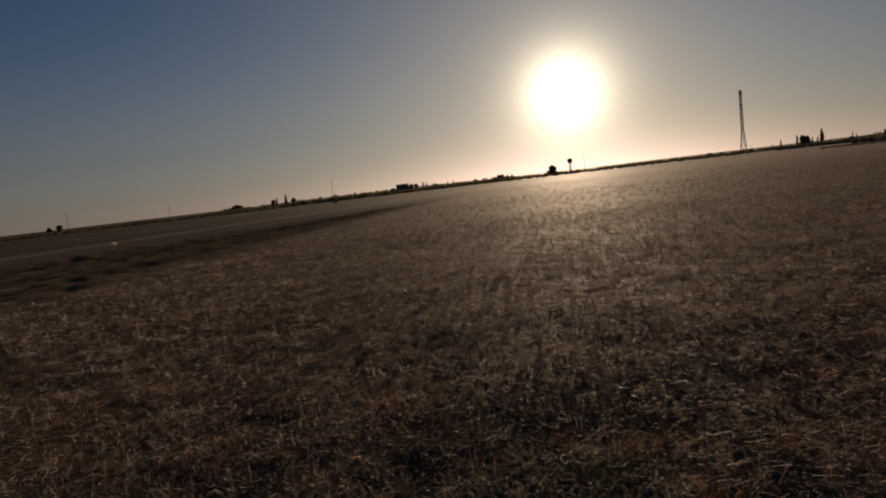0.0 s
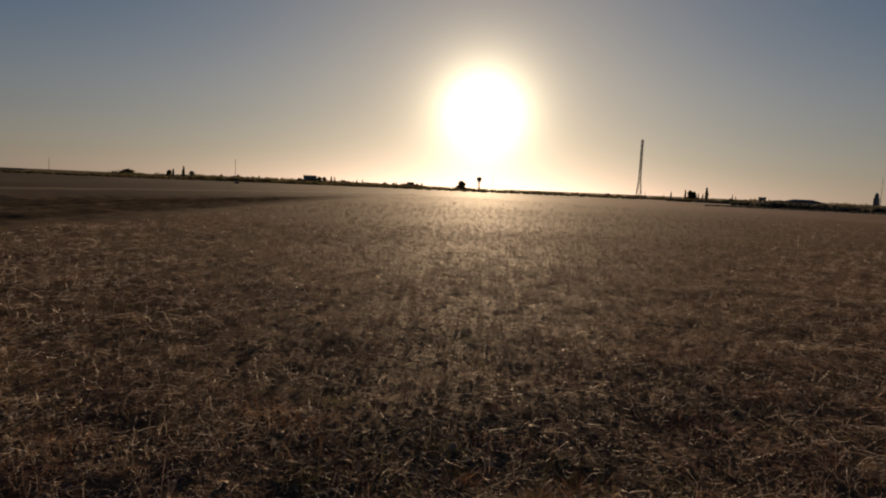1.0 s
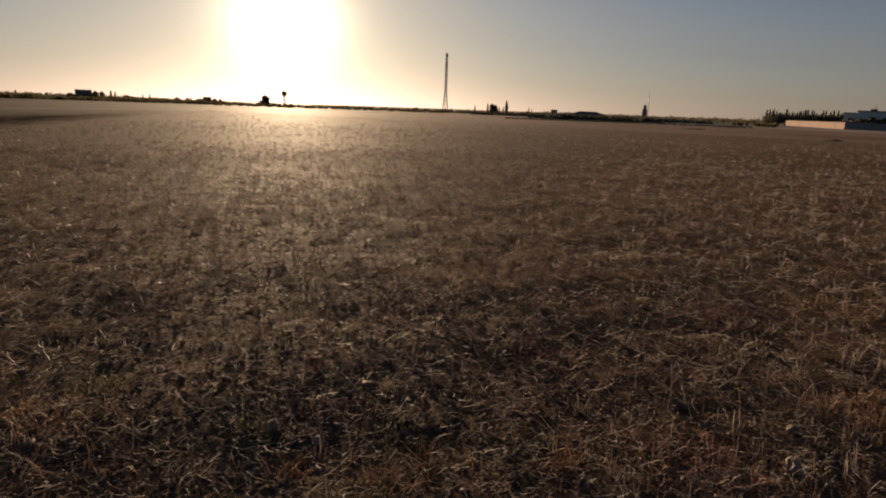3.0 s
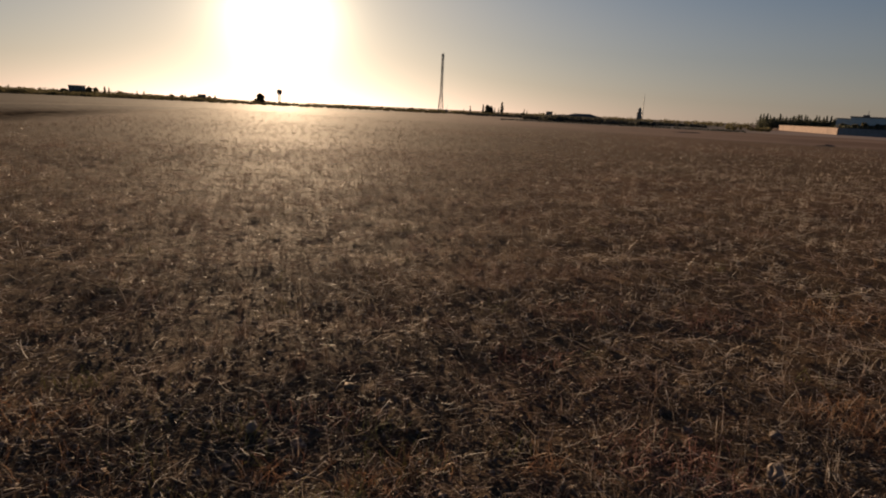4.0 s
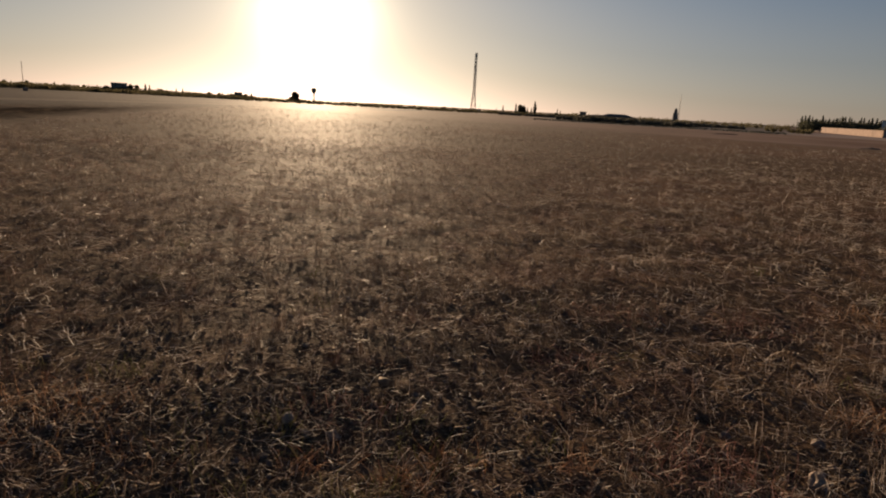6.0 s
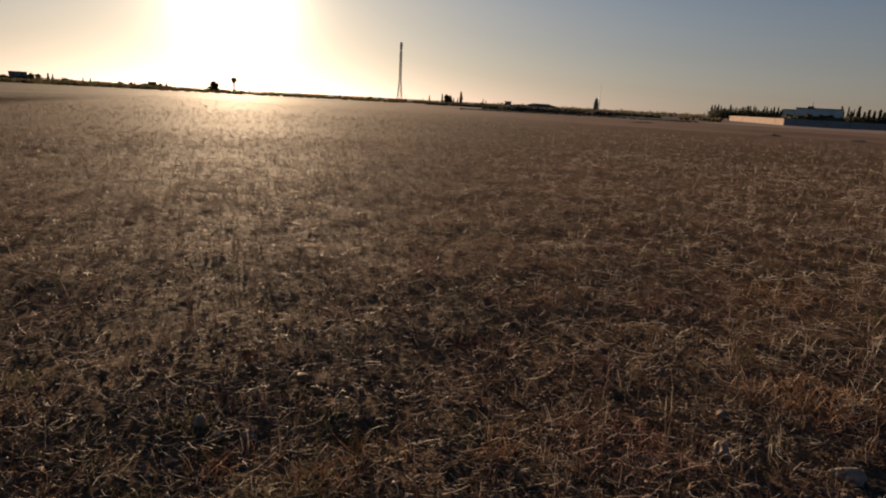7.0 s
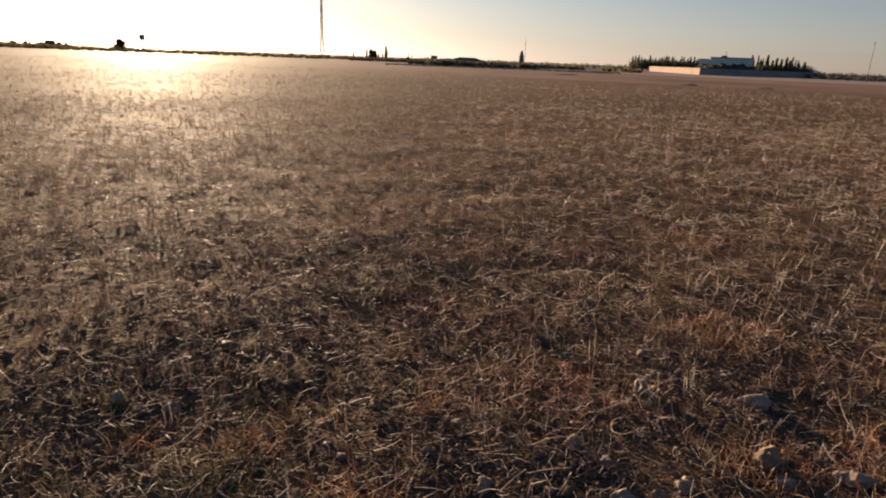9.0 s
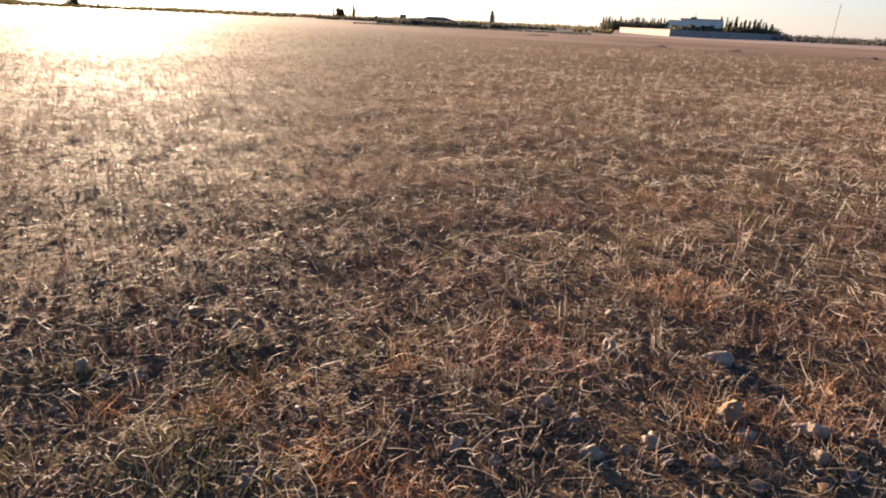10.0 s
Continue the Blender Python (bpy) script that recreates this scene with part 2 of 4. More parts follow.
M_GROUND = ground_material()
M_STUBBLE = straw_material("stubble_stalk", [(0.0, (0.075, 0.049, 0.035)), (0.45, (0.17, 0.124, 0.096)), (0.64, (0.46, 0.385, 0.335)), (0.92, (0.88, 0.825, 0.77))], 0.55, 0.52)
M_LITTER = straw_material("straw_litter", [(0.0, (0.07, 0.043, 0.027)), (0.5, (0.15, 0.106, 0.076)), (0.8, (0.29, 0.23, 0.18)), (1.0, (0.55, 0.475, 0.39))], 0.5, 0.55)
M_BLEACHED = straw_material("bleached_straw", [(0.0, (0.40, 0.33, 0.28)), (0.4, (0.66, 0.585, 0.52)), (0.8, (0.80, 0.745, 0.68)), (1.0, (0.90, 0.86, 0.81))], 0.5, 0.55)
M_WEED = straw_material("dry_orange_weed", [(0.0, (0.36, 0.19, 0.105)), (0.6, (0.62, 0.375, 0.21)), (1.0, (0.76, 0.56, 0.36))], 0.45)
M_REDWEED = straw_material("dry_reddish_weed", [(0.0, (0.34, 0.165, 0.125)), (0.6, (0.58, 0.33, 0.265)), (1.0, (0.72, 0.52, 0.44))], 0.45)
M_SCRAP = straw_material("thin_white_scrap", [(0.0, (0.8, 0.78, 0.74)), (1.0, (0.88, 0.86, 0.82))], 0.7)
M_GREEN = straw_material("green_sprout", [(0.0, (0.15, 0.17, 0.05)), (1.0, (0.34, 0.35, 0.13))], 0.6)
M_CLOD = rough_material("soil_clod", (0.10, 0.058, 0.03), (0.23, 0.148, 0.09), 30.0)
M_STONE = rough_material("pale_limestone", (0.20, 0.145, 0.108), (0.34, 0.255, 0.195), 22.0, 0.8, 0.35, relief=0.6, deep=0.01)
M_TAN = rough_material("tan_stone", (0.15, 0.10, 0.062), (0.27, 0.19, 0.12), 24.0, 0.85, 0.25, relief=0.7, deep=0.012)
M_PEBBLE = rough_material("grey_pebble", (0.12, 0.088, 0.067), (0.27, 0.205, 0.165), 26.0, 0.85, 0.3, relief=0.5, deep=0.006)
M_BANK = rough_material("earth_bank", (0.10, 0.06, 0.036), (0.19, 0.125, 0.08), 1.6, relief=0.8, deep=0.15)
M_BARK = rough_material("bark", (0.05, 0.038, 0.028), (0.12, 0.09, 0.065), 6.0)
M_LEAF = leaf_material("broad_leaf", (0.06, 0.055, 0.032), (0.12, 0.11, 0.068))
M_CYPRESS = leaf_material("cypress_leaf", (0.05, 0.062, 0.045), (0.10, 0.115, 0.09), 0.35)
M_OLIVE = leaf_material("olive_leaf", (0.075, 0.08, 0.075), (0.12, 0.125, 0.12), 0.22)
M_STEEL = rough_material("galvanised_steel", (0.13, 0.12, 0.115), (0.22, 0.21, 0.20), 3.0, 0.5, 0.5, 0.6, 0.1)
M_PAINT = rough_material("white_antenna", (0.55, 0.55, 0.53), (0.72, 0.72, 0.70), 5.0, 0.5, relief=0.05)
M_POLE = rough_material("weathered_pole", (0.11, 0.09, 0.07), (0.22, 0.18, 0.14), 4.0)
M_CREAM = rough_material("cream_render", (0.20, 0.138, 0.11), (0.27, 0.19, 0.152), 0.5, 0.9, 0.2, relief=0.3)
M_GREYWALL = rough_material("grey_blockwork", (0.21, 0.19, 0.18), (0.31, 0.285, 0.265), 0.6, 0.9, 0.2)
M_BLUEWALL = rough_material("blue_grey_cladding", (0.46, 0.54, 0.53), (0.56, 0.63, 0.62), 0.4, 0.75, relief=0.1)
M_CONCRETE = rough_material("concrete", (0.14, 0.125, 0.11), (0.25, 0.225, 0.20), 0.8)
M_ROOF = rough_material("dull_sheet_roof", (0.07, 0.06, 0.055), (0.13, 0.115, 0.105), 0.8, 0.7)
M_GLASS = rough_material("dark_window", (0.02, 0.025, 0.03), (0.035, 0.04, 0.045), 0.5, 0.15, 0.5, relief=0.0)


# ---- building helpers ----
def part(name, bm, material, parent, label=""):
    me = bpy.data.meshes.new(name)
    bm.to_mesh(me)
    bm.free()
    me.materials.append(material)
    ob = new(name, me)
    ob.parent = parent
    return tagged(ob, label)


def raw_mesh(name, verts, faces, material):
    """A mesh from arrays: verts (n, 3), faces (m, k) with k corners each."""
    me = bpy.data.meshes.new(name)
    k = faces.shape[1]
    me.vertices.add(len(verts))
    me.vertices.foreach_set("co", np.ascontiguousarray(verts, dtype=np.float32).ravel())
    me.loops.add(faces.size)
    me.loops.foreach_set("vertex_index", np.ascontiguousarray(faces, dtype=np.int32).ravel())
    me.polygons.add(len(faces))
    me.polygons.foreach_set("loop_start", np.arange(0, faces.size, k, dtype=np.int32))
    me.update(calc_edges=True)
    me.validate()
    me.materials.append(material)
    return me


def empty(name, x, y, z=None, turn=0.0, label="", category="", group=""):
    ob = new(name)
    ob.matrix_basis = pose(x, y, float(ground_z(x, y)) if z is None else z, 0, 0, turn)
    return tagged(ob, label, category, group)


def box(bm, x0, x1, y0, y1, z0, z1, bevel=0.0):
    made = bmesh.ops.create_cube(bm, size=1.0, matrix=Matrix.Translation(((x0 + x1) / 2, (y0 + y1) / 2, (z0 + z1) / 2)) @ Matrix.Diagonal((x1 - x0, y1 - y0, z1 - z0, 1)))
    if bevel:
        edges = list({e for v in made["verts"] for e in v.link_edges})
        bmesh.ops.bevel(bm, geom=edges, offset=bevel, segments=1, affect="EDGES")
    return bm


def bar(bm, a, b, r0, r1=None, sides=5):
    """A tapering round bar from a to b."""
    a, b = Vector(a), Vector(b)
    d = b - a
    m = Matrix.Translation((a + b) / 2) @ d.to_track_quat("Z", "Y").to_matrix().to_4x4()
    bmesh.ops.create_cone(bm, cap_ends=True, segments=sides, radius1=r0, radius2=r0 if r1 is None else r1, depth=d.length, matrix=m)
    return bm


def polar(az, r):
    """The place at a bearing (degrees to the right of straight ahead) and a distance."""
    return CX + r * math.sin(radians(az)), CY + r * math.cos(radians(az))


TABLE = np.random.RandomState(7).rand(256, 256)


def vnoise(x, y):
    xi, yi = np.floor(x).astype(int), np.floor(y).astype(int)
    fx, fy = x - xi, y - yi
    fx, fy = fx * fx * (3 - 2 * fx), fy * fy * (3 - 2 * fy)
    a, b = TABLE[xi % 256, yi % 256], TABLE[(xi + 1) % 256, yi % 256]
    c, d = TABLE[xi % 256, (yi + 1) % 256], TABLE[(xi + 1) % 256, (yi + 1) % 256]
    return (a * (1 - fx) + b * fx) * (1 - fy) + (c * (1 - fx) + d * fx) * fy - 0.5


def sstep(v, lo, hi):
    t = np.clip((v - lo) / (hi - lo), 0, 1)
    return t * t * (3 - 2 * t)


def ground_z(x, y):
    """The height of the land: a level field that falls away gently, with clods and turned furrows."""
    x, y = np.asarray(x, dtype=float), np.asarray(y, dtype=float)
    u, v = x - CX, y - CY
    r = np.hypot(u, v)
    z = -1.55 * sstep(r, 60, 300) + 0.045 * vnoise(x / 1.9 + 9, y / 1.9)
    fade = 1 - sstep(r, 18, 60)
    z = z + fade * (0.024 * vnoise(x / 0.42, y / 0.42 + 31) + 0.015 * vnoise(x / 0.13 + 5, y / 0.13) + 0.008 * vnoise(x / 0.055, y / 0.055 + 7))
    edge = u + 0.27 * v + 11.6
    strip = (1 - sstep(edge, -2.5, 0.5)) * sstep(u, -33, -31) * (1 - sstep(r, 60, 110))
    return z + strip * (0.05 * np.sin(edge * 2 * math.pi / 1.5) + 0.10 * vnoise(x / 0.7, y / 0.7) - 0.12)


def in_field(x, y):
    u, v = x - CX, y - CY
    return (u + 0.27 * v + 11.2 + 1.5 * vnoise(x / 3, y / 3) > 0) & (v + 0.75 * u < 68 + 4 * vnoise(x / 4, y / 4))


# ---- ground: one sheet out to the horizon ----
def build_ground():
    # finest where the walk looks
    radii = [0.04]
    while radii[-1] < 4200:
        radii.append(radii[-1] * (1.06 if radii[-1] < 1.2 else 1.016 if radii[-1] < 25 else 1.04))
    a = np.radians(np.concatenate([np.linspace(-70, 62, 420), np.linspace(62, 290, 74)[1:-1]]))
    seg = len(a)
    r = np.array(radii)
    xx = CX + r[:, None] * np.sin(a)
    yy = CY + r[:, None] * np.cos(a)
    zz = ground_z(xx, yy)
    verts = np.stack([xx, yy, zz], -1).reshape(-1, 3)
    i, j = np.meshgrid(np.arange(len(r) - 1), np.arange(seg), indexing="ij")
    k = (j + 1) % seg
    quads = np.stack([i * seg + j, (i + 1) * seg + j, (i + 1) * seg + k, i * seg + k], -1).reshape(-1, 4)[:, ::-1]
    ob = new("ground", raw_mesh("ground", verts, quads, M_GROUND))
    ob.data.polygons.foreach_set("use_smooth", np.ones(len(quads), dtype=bool))
    tagged(ob, "brown harvested field of dry soil reaching the horizon", "ground", kind="structure")


build_ground()


# ---- distance: trees ----
def crown_mesh(name, spots, leaf, count, seed, material):
    """A crown of many small leaf clumps. spots: (centre, radii) of the boughs' masses."""
    rng = np.random.RandomState(seed)
    pick = rng.randint(0, len(spots), count)
    c = np.array([s[0] for s in spots])[pick]
    s = np.array([s[1] for s in spots])[pick]
    d = rng.normal(size=(count, 3))
    d /= np.linalg.norm(d, axis=1)[:, None]
    p = c + s * d * (rng.rand(count, 1) ** 0.45)
    u = rng.normal(size=(count, 3))
    u /= np.linalg.norm(u, axis=1)[:, None]
    w = np.cross(u, rng.normal(size=(count, 3)))
    w /= np.linalg.norm(w, axis=1)[:, None]
    size = leaf * (0.6 + 0.9 * rng.rand(count, 1))
    n = np.cross(u, w)
    verts = np.stack([p - u * size, p + w * size * 0.5 + n * size * 0.15, p + u * size, p - w * size * 0.5 + n * size * 0.15], 1).reshape(-1, 3)
    return raw_mesh(name, verts, np.arange(count * 4).reshape(-1, 4), material)


def make_tree(kind, seed):
    rng = random.Random(seed)
    root = new("cypress_tree" if kind == "cypress" else "tree")
    bm = bmesh.new()
    if kind == "cypress":
        bar(bm, (0, 0, -0.3), (0, 0, 5.5), 0.22, 0.05, 6)
        spots = [((rng.uniform(-0.12, 0.12), rng.uniform(-0.12, 0.12), z), (w, w, 0.75)) for z, w in
                 ((0.35, 0.5), (0.9, 0.7), (1.8, 0.85), (2.8, 0.82), (3.8, 0.72), (4.7, 0.56), (5.5, 0.38), (6.2, 0.22), (6.7, 0.1))]
        me = crown_mesh("crown", spots, 0.36, 760, seed, M_CYPRESS)
    else:
        lean = rng.uniform(-0.3, 0.3)
        bar(bm, (0, 0, -0.3), (lean, 0, 2.2), 0.24, 0.16, 7)
        spots = []
        for i in range(18):
            h = 0.9 + 4.3 * (i + 0.5) / 18
            out = 1.75 * math.sin(math.pi * min(1.0, (h + 0.4) / 5.9)) ** 0.7 * rng.uniform(0.25, 1.0)
            a = i * 2.4 + rng.uniform(-0.4, 0.4)
            tip = (lean + out * math.cos(a), out * math.sin(a), h)
            if h > 2.0:
                bar(bm, (lean * 0.8, 0, h * 0.55), tip, 0.09, 0.025, 5)
            w = rng.uniform(0.55, 0.95)
            spots.append((tip, (w, w, w * 0.75)))
        spots.append(((lean + rng.uniform(-0.5, 0.5), 0, 5.3), (0.7, 0.7, 0.5)))
        me = crown_mesh("crown", spots, 0.46, 1150, seed, M_LEAF)
    part("trunk", bm, M_BARK, root)
    crown = new("crown", me)
    crown.parent = root
    return root


MODELS = {"cypress": [make_tree("cypress", 11 + i) for i in range(4)], "tree": [make_tree("tree", 31 + i) for i in range(5)]}
USED = set()
PICK = random.Random(5)


def plant(kind, az, r, height, width=1.0, label="", group=""):
    """A tree of that height (metres) at a bearing and distance."""
    x, y = polar(az, r)
    model = PICK.choice(MODELS[kind])
    k = height / (6.9 if kind == "cypress" else 5.9)
    ob = model if model.name not in USED else copy_thing(model, Matrix.Identity(4))
    USED.add(model.name)
    ob.matrix_basis = pose(x, y, float(ground_z(x, y)) - 0.05, 0, 0, PICK.uniform(0, 360)) @ Matrix.Diagonal((k * width, k * width, k, 1))
    tagged(ob, label or ("dark narrow cypress tree on the skyline" if kind == "cypress" else "dark broad-crowned tree on the skyline"), "tree", group)
    return ob


def skyline():
    rng = random.Random(8)
    far = "trees along the skyline"
    # singled-out trees: kind, bearing, distance, height, width factor
    for kind, az, r, h, w in [
            ("tree", -44.95, 520, 5.6, 2.1), ("tree", -41.9, 520, 6.5, 0.9), ("cypress", -41.6, 520, 7.0, 1.1), ("cypress", -40.8, 520, 9.2, 1.0),
            ("tree", -40.1, 520, 6.2, 0.9), ("cypress", -34.6, 520, 4.8, 1.2), ("tree", -31.1, 520, 4.6, 1.2), ("tree", -29.35, 522, 6.4, 0.9), ("tree", -28.95, 520, 6.2, 0.8),
            ("cypress", -28.3, 520, 6.6, 1.2), ("cypress", -28.0, 522, 6.2, 1.0), ("tree", -27.1, 520, 4.5, 1.3), ("cypress", -26.0, 520, 5.0, 1.1), ("cypress", -25.5, 520, 5.2, 1.0),
            ("tree", -23.4, 520, 4.2, 1.3), ("cypress", -22.4, 520, 4.4, 1.0), ("tree", -21.7, 520, 3.6, 1.2), ("tree", -20.5, 520, 4.4, 0.9), ("cypress", -20.05, 520, 5.0, 1.1),
            ("tree", -16.3, 520, 8.0, 1.15), ("tree", -58.6, 520, 6.0, 1.0), ("tree", -59.3, 520, 5.0, 1.0),
            ("tree", -3.1, 620, 3.0, 2.2), ("cypress", 2.2, 540, 6.2, 0.9), ("cypress", 1.6, 540, 3.6, 1.0),
            ("cypress", 3.35, 540, 8.0, 0.9), ("tree", 3.75, 540, 8.2, 0.85), ("tree", 4.05, 542, 7.4, 0.8), ("cypress", 4.4, 540, 5.6, 0.9), ("cypress", 4.75, 540, 5.6, 0.9),
            ("cypress", 5.05, 540, 10.4, 1.05), ("cypress", 7.05, 540, 5.8, 0.7), ("cypress", 7.3, 540, 4.4, 1.0), ("tree", 6.9, 540, 3.2, 1.3)]:
        plant(kind, az, r, h, w * (1.4 if kind == "tree" else 1.1), group=far)
    for i in range(58):
        az = rng.uniform(-62, -20.2)
        tall = rng.uniform(1.6, 2.6) if az < -46.5 else rng.uniform(2.2, 3.4) if az < -40 else rng.uniform(3.0, 5.4) if az < -33 else rng.uniform(2.8, 4.4)
        plant("cypress" if rng.random() < 0.45 else "tree", az, rng.uniform(500, 560), tall, rng.uniform(0.8, 1.4), group=far)


def scrub(name, rows, label, material, seed, leaves=38, leaf=0.62):
    """Low bushes nobody could count: rows of (from bearing, to bearing, near, far, low, high, count)."""
    rng = np.random.RandomState(seed)
    allv = []
    for a0, a1, r0, r1, h0, h1, count in rows:
        az, r = np.radians(rng.uniform(a0, a1, count)), rng.uniform(r0, r1, count)
        bx, by = CX + r * np.sin(az), CY + r * np.cos(az)
        h = rng.uniform(h0, h1, count)
        w = h * rng.uniform(0.5, 1.0, count)
        bz = ground_z(bx, by)
        d = rng.normal(size=(count, leaves, 3))
        d /= np.linalg.norm(d, axis=2)[..., None]
        d *= rng.rand(count, leaves, 1) ** 0.4
        p = np.stack([bx[:, None] + d[..., 0] * w[:, None], by[:, None] + d[..., 1] * w[:, None], bz[:, None] + h[:, None] * (0.45 + 0.5 * d[..., 2])], -1).reshape(-1, 3)
        u = rng.normal(size=p.shape)
        u /= np.linalg.norm(u, axis=1)[:, None]
        t = np.cross(u, rng.normal(size=p.shape))
        t /= np.linalg.norm(t, axis=1)[:, None]
        s = leaf * (0.5 + rng.rand(len(p), 1))
        allv.append(np.stack([p - u * s, p + t * s * 0.6, p + u * s, p - t * s * 0.6], 1).reshape(-1, 3))
    v = np.concatenate(allv)
    ob = new(name, raw_mesh(name, v, np.arange(len(v)).reshape(-1, 4), material))
    return tagged(ob, label, "bushes", kind="stuff")


skyline()
scrub("distant_scrub", [(-66, -46.5, 400, 520, 0.7, 1.7, 420), (-46.5, -40, 400, 520, 1.0, 2.2, 170), (-40, -33, 430, 530, 2.6, 4.4, 230), (-33, -20.2, 430, 530, 1.8, 3.2, 320), (-66, -46.5, 500, 560, 1.0, 2.2, 90), (-46.5, -40, 510, 560, 1.4, 2.6, 60), (-40, -20.2, 500, 560, 2.6, 4.0, 160), (-20.5, 8, 400, 540, 0.4, 2.1, 620), (-20, 8, 560, 640, 1.6, 3.0, 160), (8, 30, 480, 640, 2.0, 4.4, 160), (-32.5, -27.2, 505, 525, 3.2, 5.2, 70), (-27.4, -24, 505, 525, 2.8, 4.0, 40), (-22, -19.9, 505, 525, 3.0, 4.4, 30), (-46.2, -43.8, 505, 525, 3.0, 4.4, 30), (-43, -39, 505, 525, 2.8, 4.2, 45), (24, 27.2, 300, 380, 1.0, 2.0, 25) ],
      "dark low scrub in a broken band along the skyline", M_LEAF, 3, 60, 0.42)
scrub("olive_grove", [(2.0, 9.0, 380, 460, 1.1, 2.0, 120), (7.0, 9.6, 300, 370, 1.0, 2.0, 60), (9.0, 14.0, 250, 340, 1.6, 2.8, 150), (13.5, 18.5, 260, 330, 1.3, 2.4, 150), (18.0, 22.5, 330, 390, 0.9, 1.8, 70)],
      "grey-green grove of low olive bushes beyond the field", M_OLIVE, 4, 90, 0.45)
scrub("fallow_growth", [(5.0, 25.5, 172, 260, 0.2, 0.5, 520)], "sparse knee-high grey weeds on fallow land", M_OLIVE, 12, 24, 0.16)
scrub("far_hedge", [(39.6, 62, 430, 520, 2.6, 4.4, 230), (39.6, 62, 380, 430, 0.8, 2.2, 90)], "low dusty hedge along the edge of far fields", M_OLIVE, 9, 60, 0.42)


# ---- distance: masts, poles, towers ----
def lattice_mast():
    """Self-supporting lattice mast: four tapering legs, rings and cross braces, aerials at the top."""
    root = empty("lattice_mast", 0, 540, label="tall grey steel lattice mast standing on the skyline", category="mast")
    H = 47.5

    def half(z):
        return 2.3 * (1 - z / 17) + 0.85 * z / 17 if z < 17 else 0.85 - 0.2 * (z - 17) / (H - 17)

    corners = ((-1, -1), (1, -1), (1, 1), (-1, 1))
    levels = [0, 5.5, 10.5, 14, 17, 20, 23, 26, 29, 32, 35, 38, 41, 44, H]
    for sx, sy in corners:
        bm = bmesh.new()
        rings = [[bm.verts.new((sx * half(z) + 0.33 * math.cos(k * 1.2566), sy * half(z) + 0.33 * math.sin(k * 1.2566), z)) for k in range(5)] for z in (-0.3, 17.0, H)]
        for low, high in zip(rings, rings[1:]):
            for k in range(5):
                bm.faces.new((low[k], low[(k + 1) % 5], high[(k + 1) % 5], high[k]))
        bm.faces.new(rings[-1])
        part("leg", bm, M_STEEL, root)
    for z0, z1 in zip(levels, levels[1:]):
        bm = bmesh.new()
        for i in range(4):
            (ax, ay), (bx, by) = corners[i], corners[(i + 1) % 4]
            bar(bm, (ax * half(z1), ay * half(z1), z1), (bx * half(z1), by * half(z1), z1), 0.22)
            bar(bm, (ax * half(z0), ay * half(z0), z0), (bx * half(z1), by * half(z1), z1), 0.2)
            bar(bm, (bx * half(z0), by * half(z0), z0), (ax * half(z1), ay * half(z1), z1), 0.2)
        part("brace_ring", bm, M_STEEL, root)
    for z, a in ((45.5, 20), (45.5, 140), (45.5, 260), (36.5, 60), (36.5, 200), (33.0, 300)):
        bm = bmesh.new()
        box(bm, 0.75, 1.1, -0.3, 0.3, z - 1.5, z + 1.5, 0.05)
        bar(bm, (0.4, 0, z), (0.8, 0, z), 0.06)
        bmesh.ops.rotate(bm, verts=bm.verts, matrix=Matrix.Rotation(radians(a), 3, "Z"))
        part("panel_antenna", bm, M_PAINT, root, "pale panel antenna")
    bm = bmesh.new()
    bar(bm, (0, 0, H - 1.0), (0, 0, H + 1.6), 0.09, 0.04)
    part("lightning_rod", bm, M_STEEL, root)
    bm = bmesh.new()
    box(bm, 3.6, 6.2, -1.2, 1.2, -0.2, 2.6, 0.05)
    part("equipment_cabin", bm, M_CONCRETE, root, "small concrete equipment cabin")
    for z, d in ((3.2, 0.0), (4.6, 1.1)):
        bm = bmesh.new()
        bar(bm, (4.6 + d, 0, 2.4), (4.6 + d, 0, z + 2.0), 0.08)
        part("aerial", bm, M_STEEL, root)


def thin_mast(az, r, height):
    x, y = polar(az, r)
    root = empty("radio_mast", x, y, label="slender grey radio mast beside a stone tower", category="mast")
    tri = [(0.32 * math.cos(a), 0.32 * math.sin(a)) for a in (0.3, 2.4, 4.5)]
    for px, py in tri:
        bm = bmesh.new()
        bar(bm, (px, py, -0.2), (px * 0.5, py * 0.5, height * 0.86), 0.09, 0.07)
        part("leg", bm, M_STEEL, root)
    bm = bmesh.new()
    for i in range(int(height * 0.8)):
        (ax, ay), (bx, by) = tri[i % 3], tri[(i + 1) % 3]
        k0, k1 = 1 - 0.5 * i / height, 1 - 0.5 * (i + 1) / height
        bar(bm, (ax * k0, ay * k0, i), (bx * k1, by * k1, i + 1), 0.05, sides=4)
    part("lacing", bm, M_STEEL, root)
    bm = bmesh.new()
    bar(bm, (0, 0, height * 0.85), (0, 0, height), 0.1, 0.05)
    part("whip_aerial", bm, M_STEEL, root)
    return root


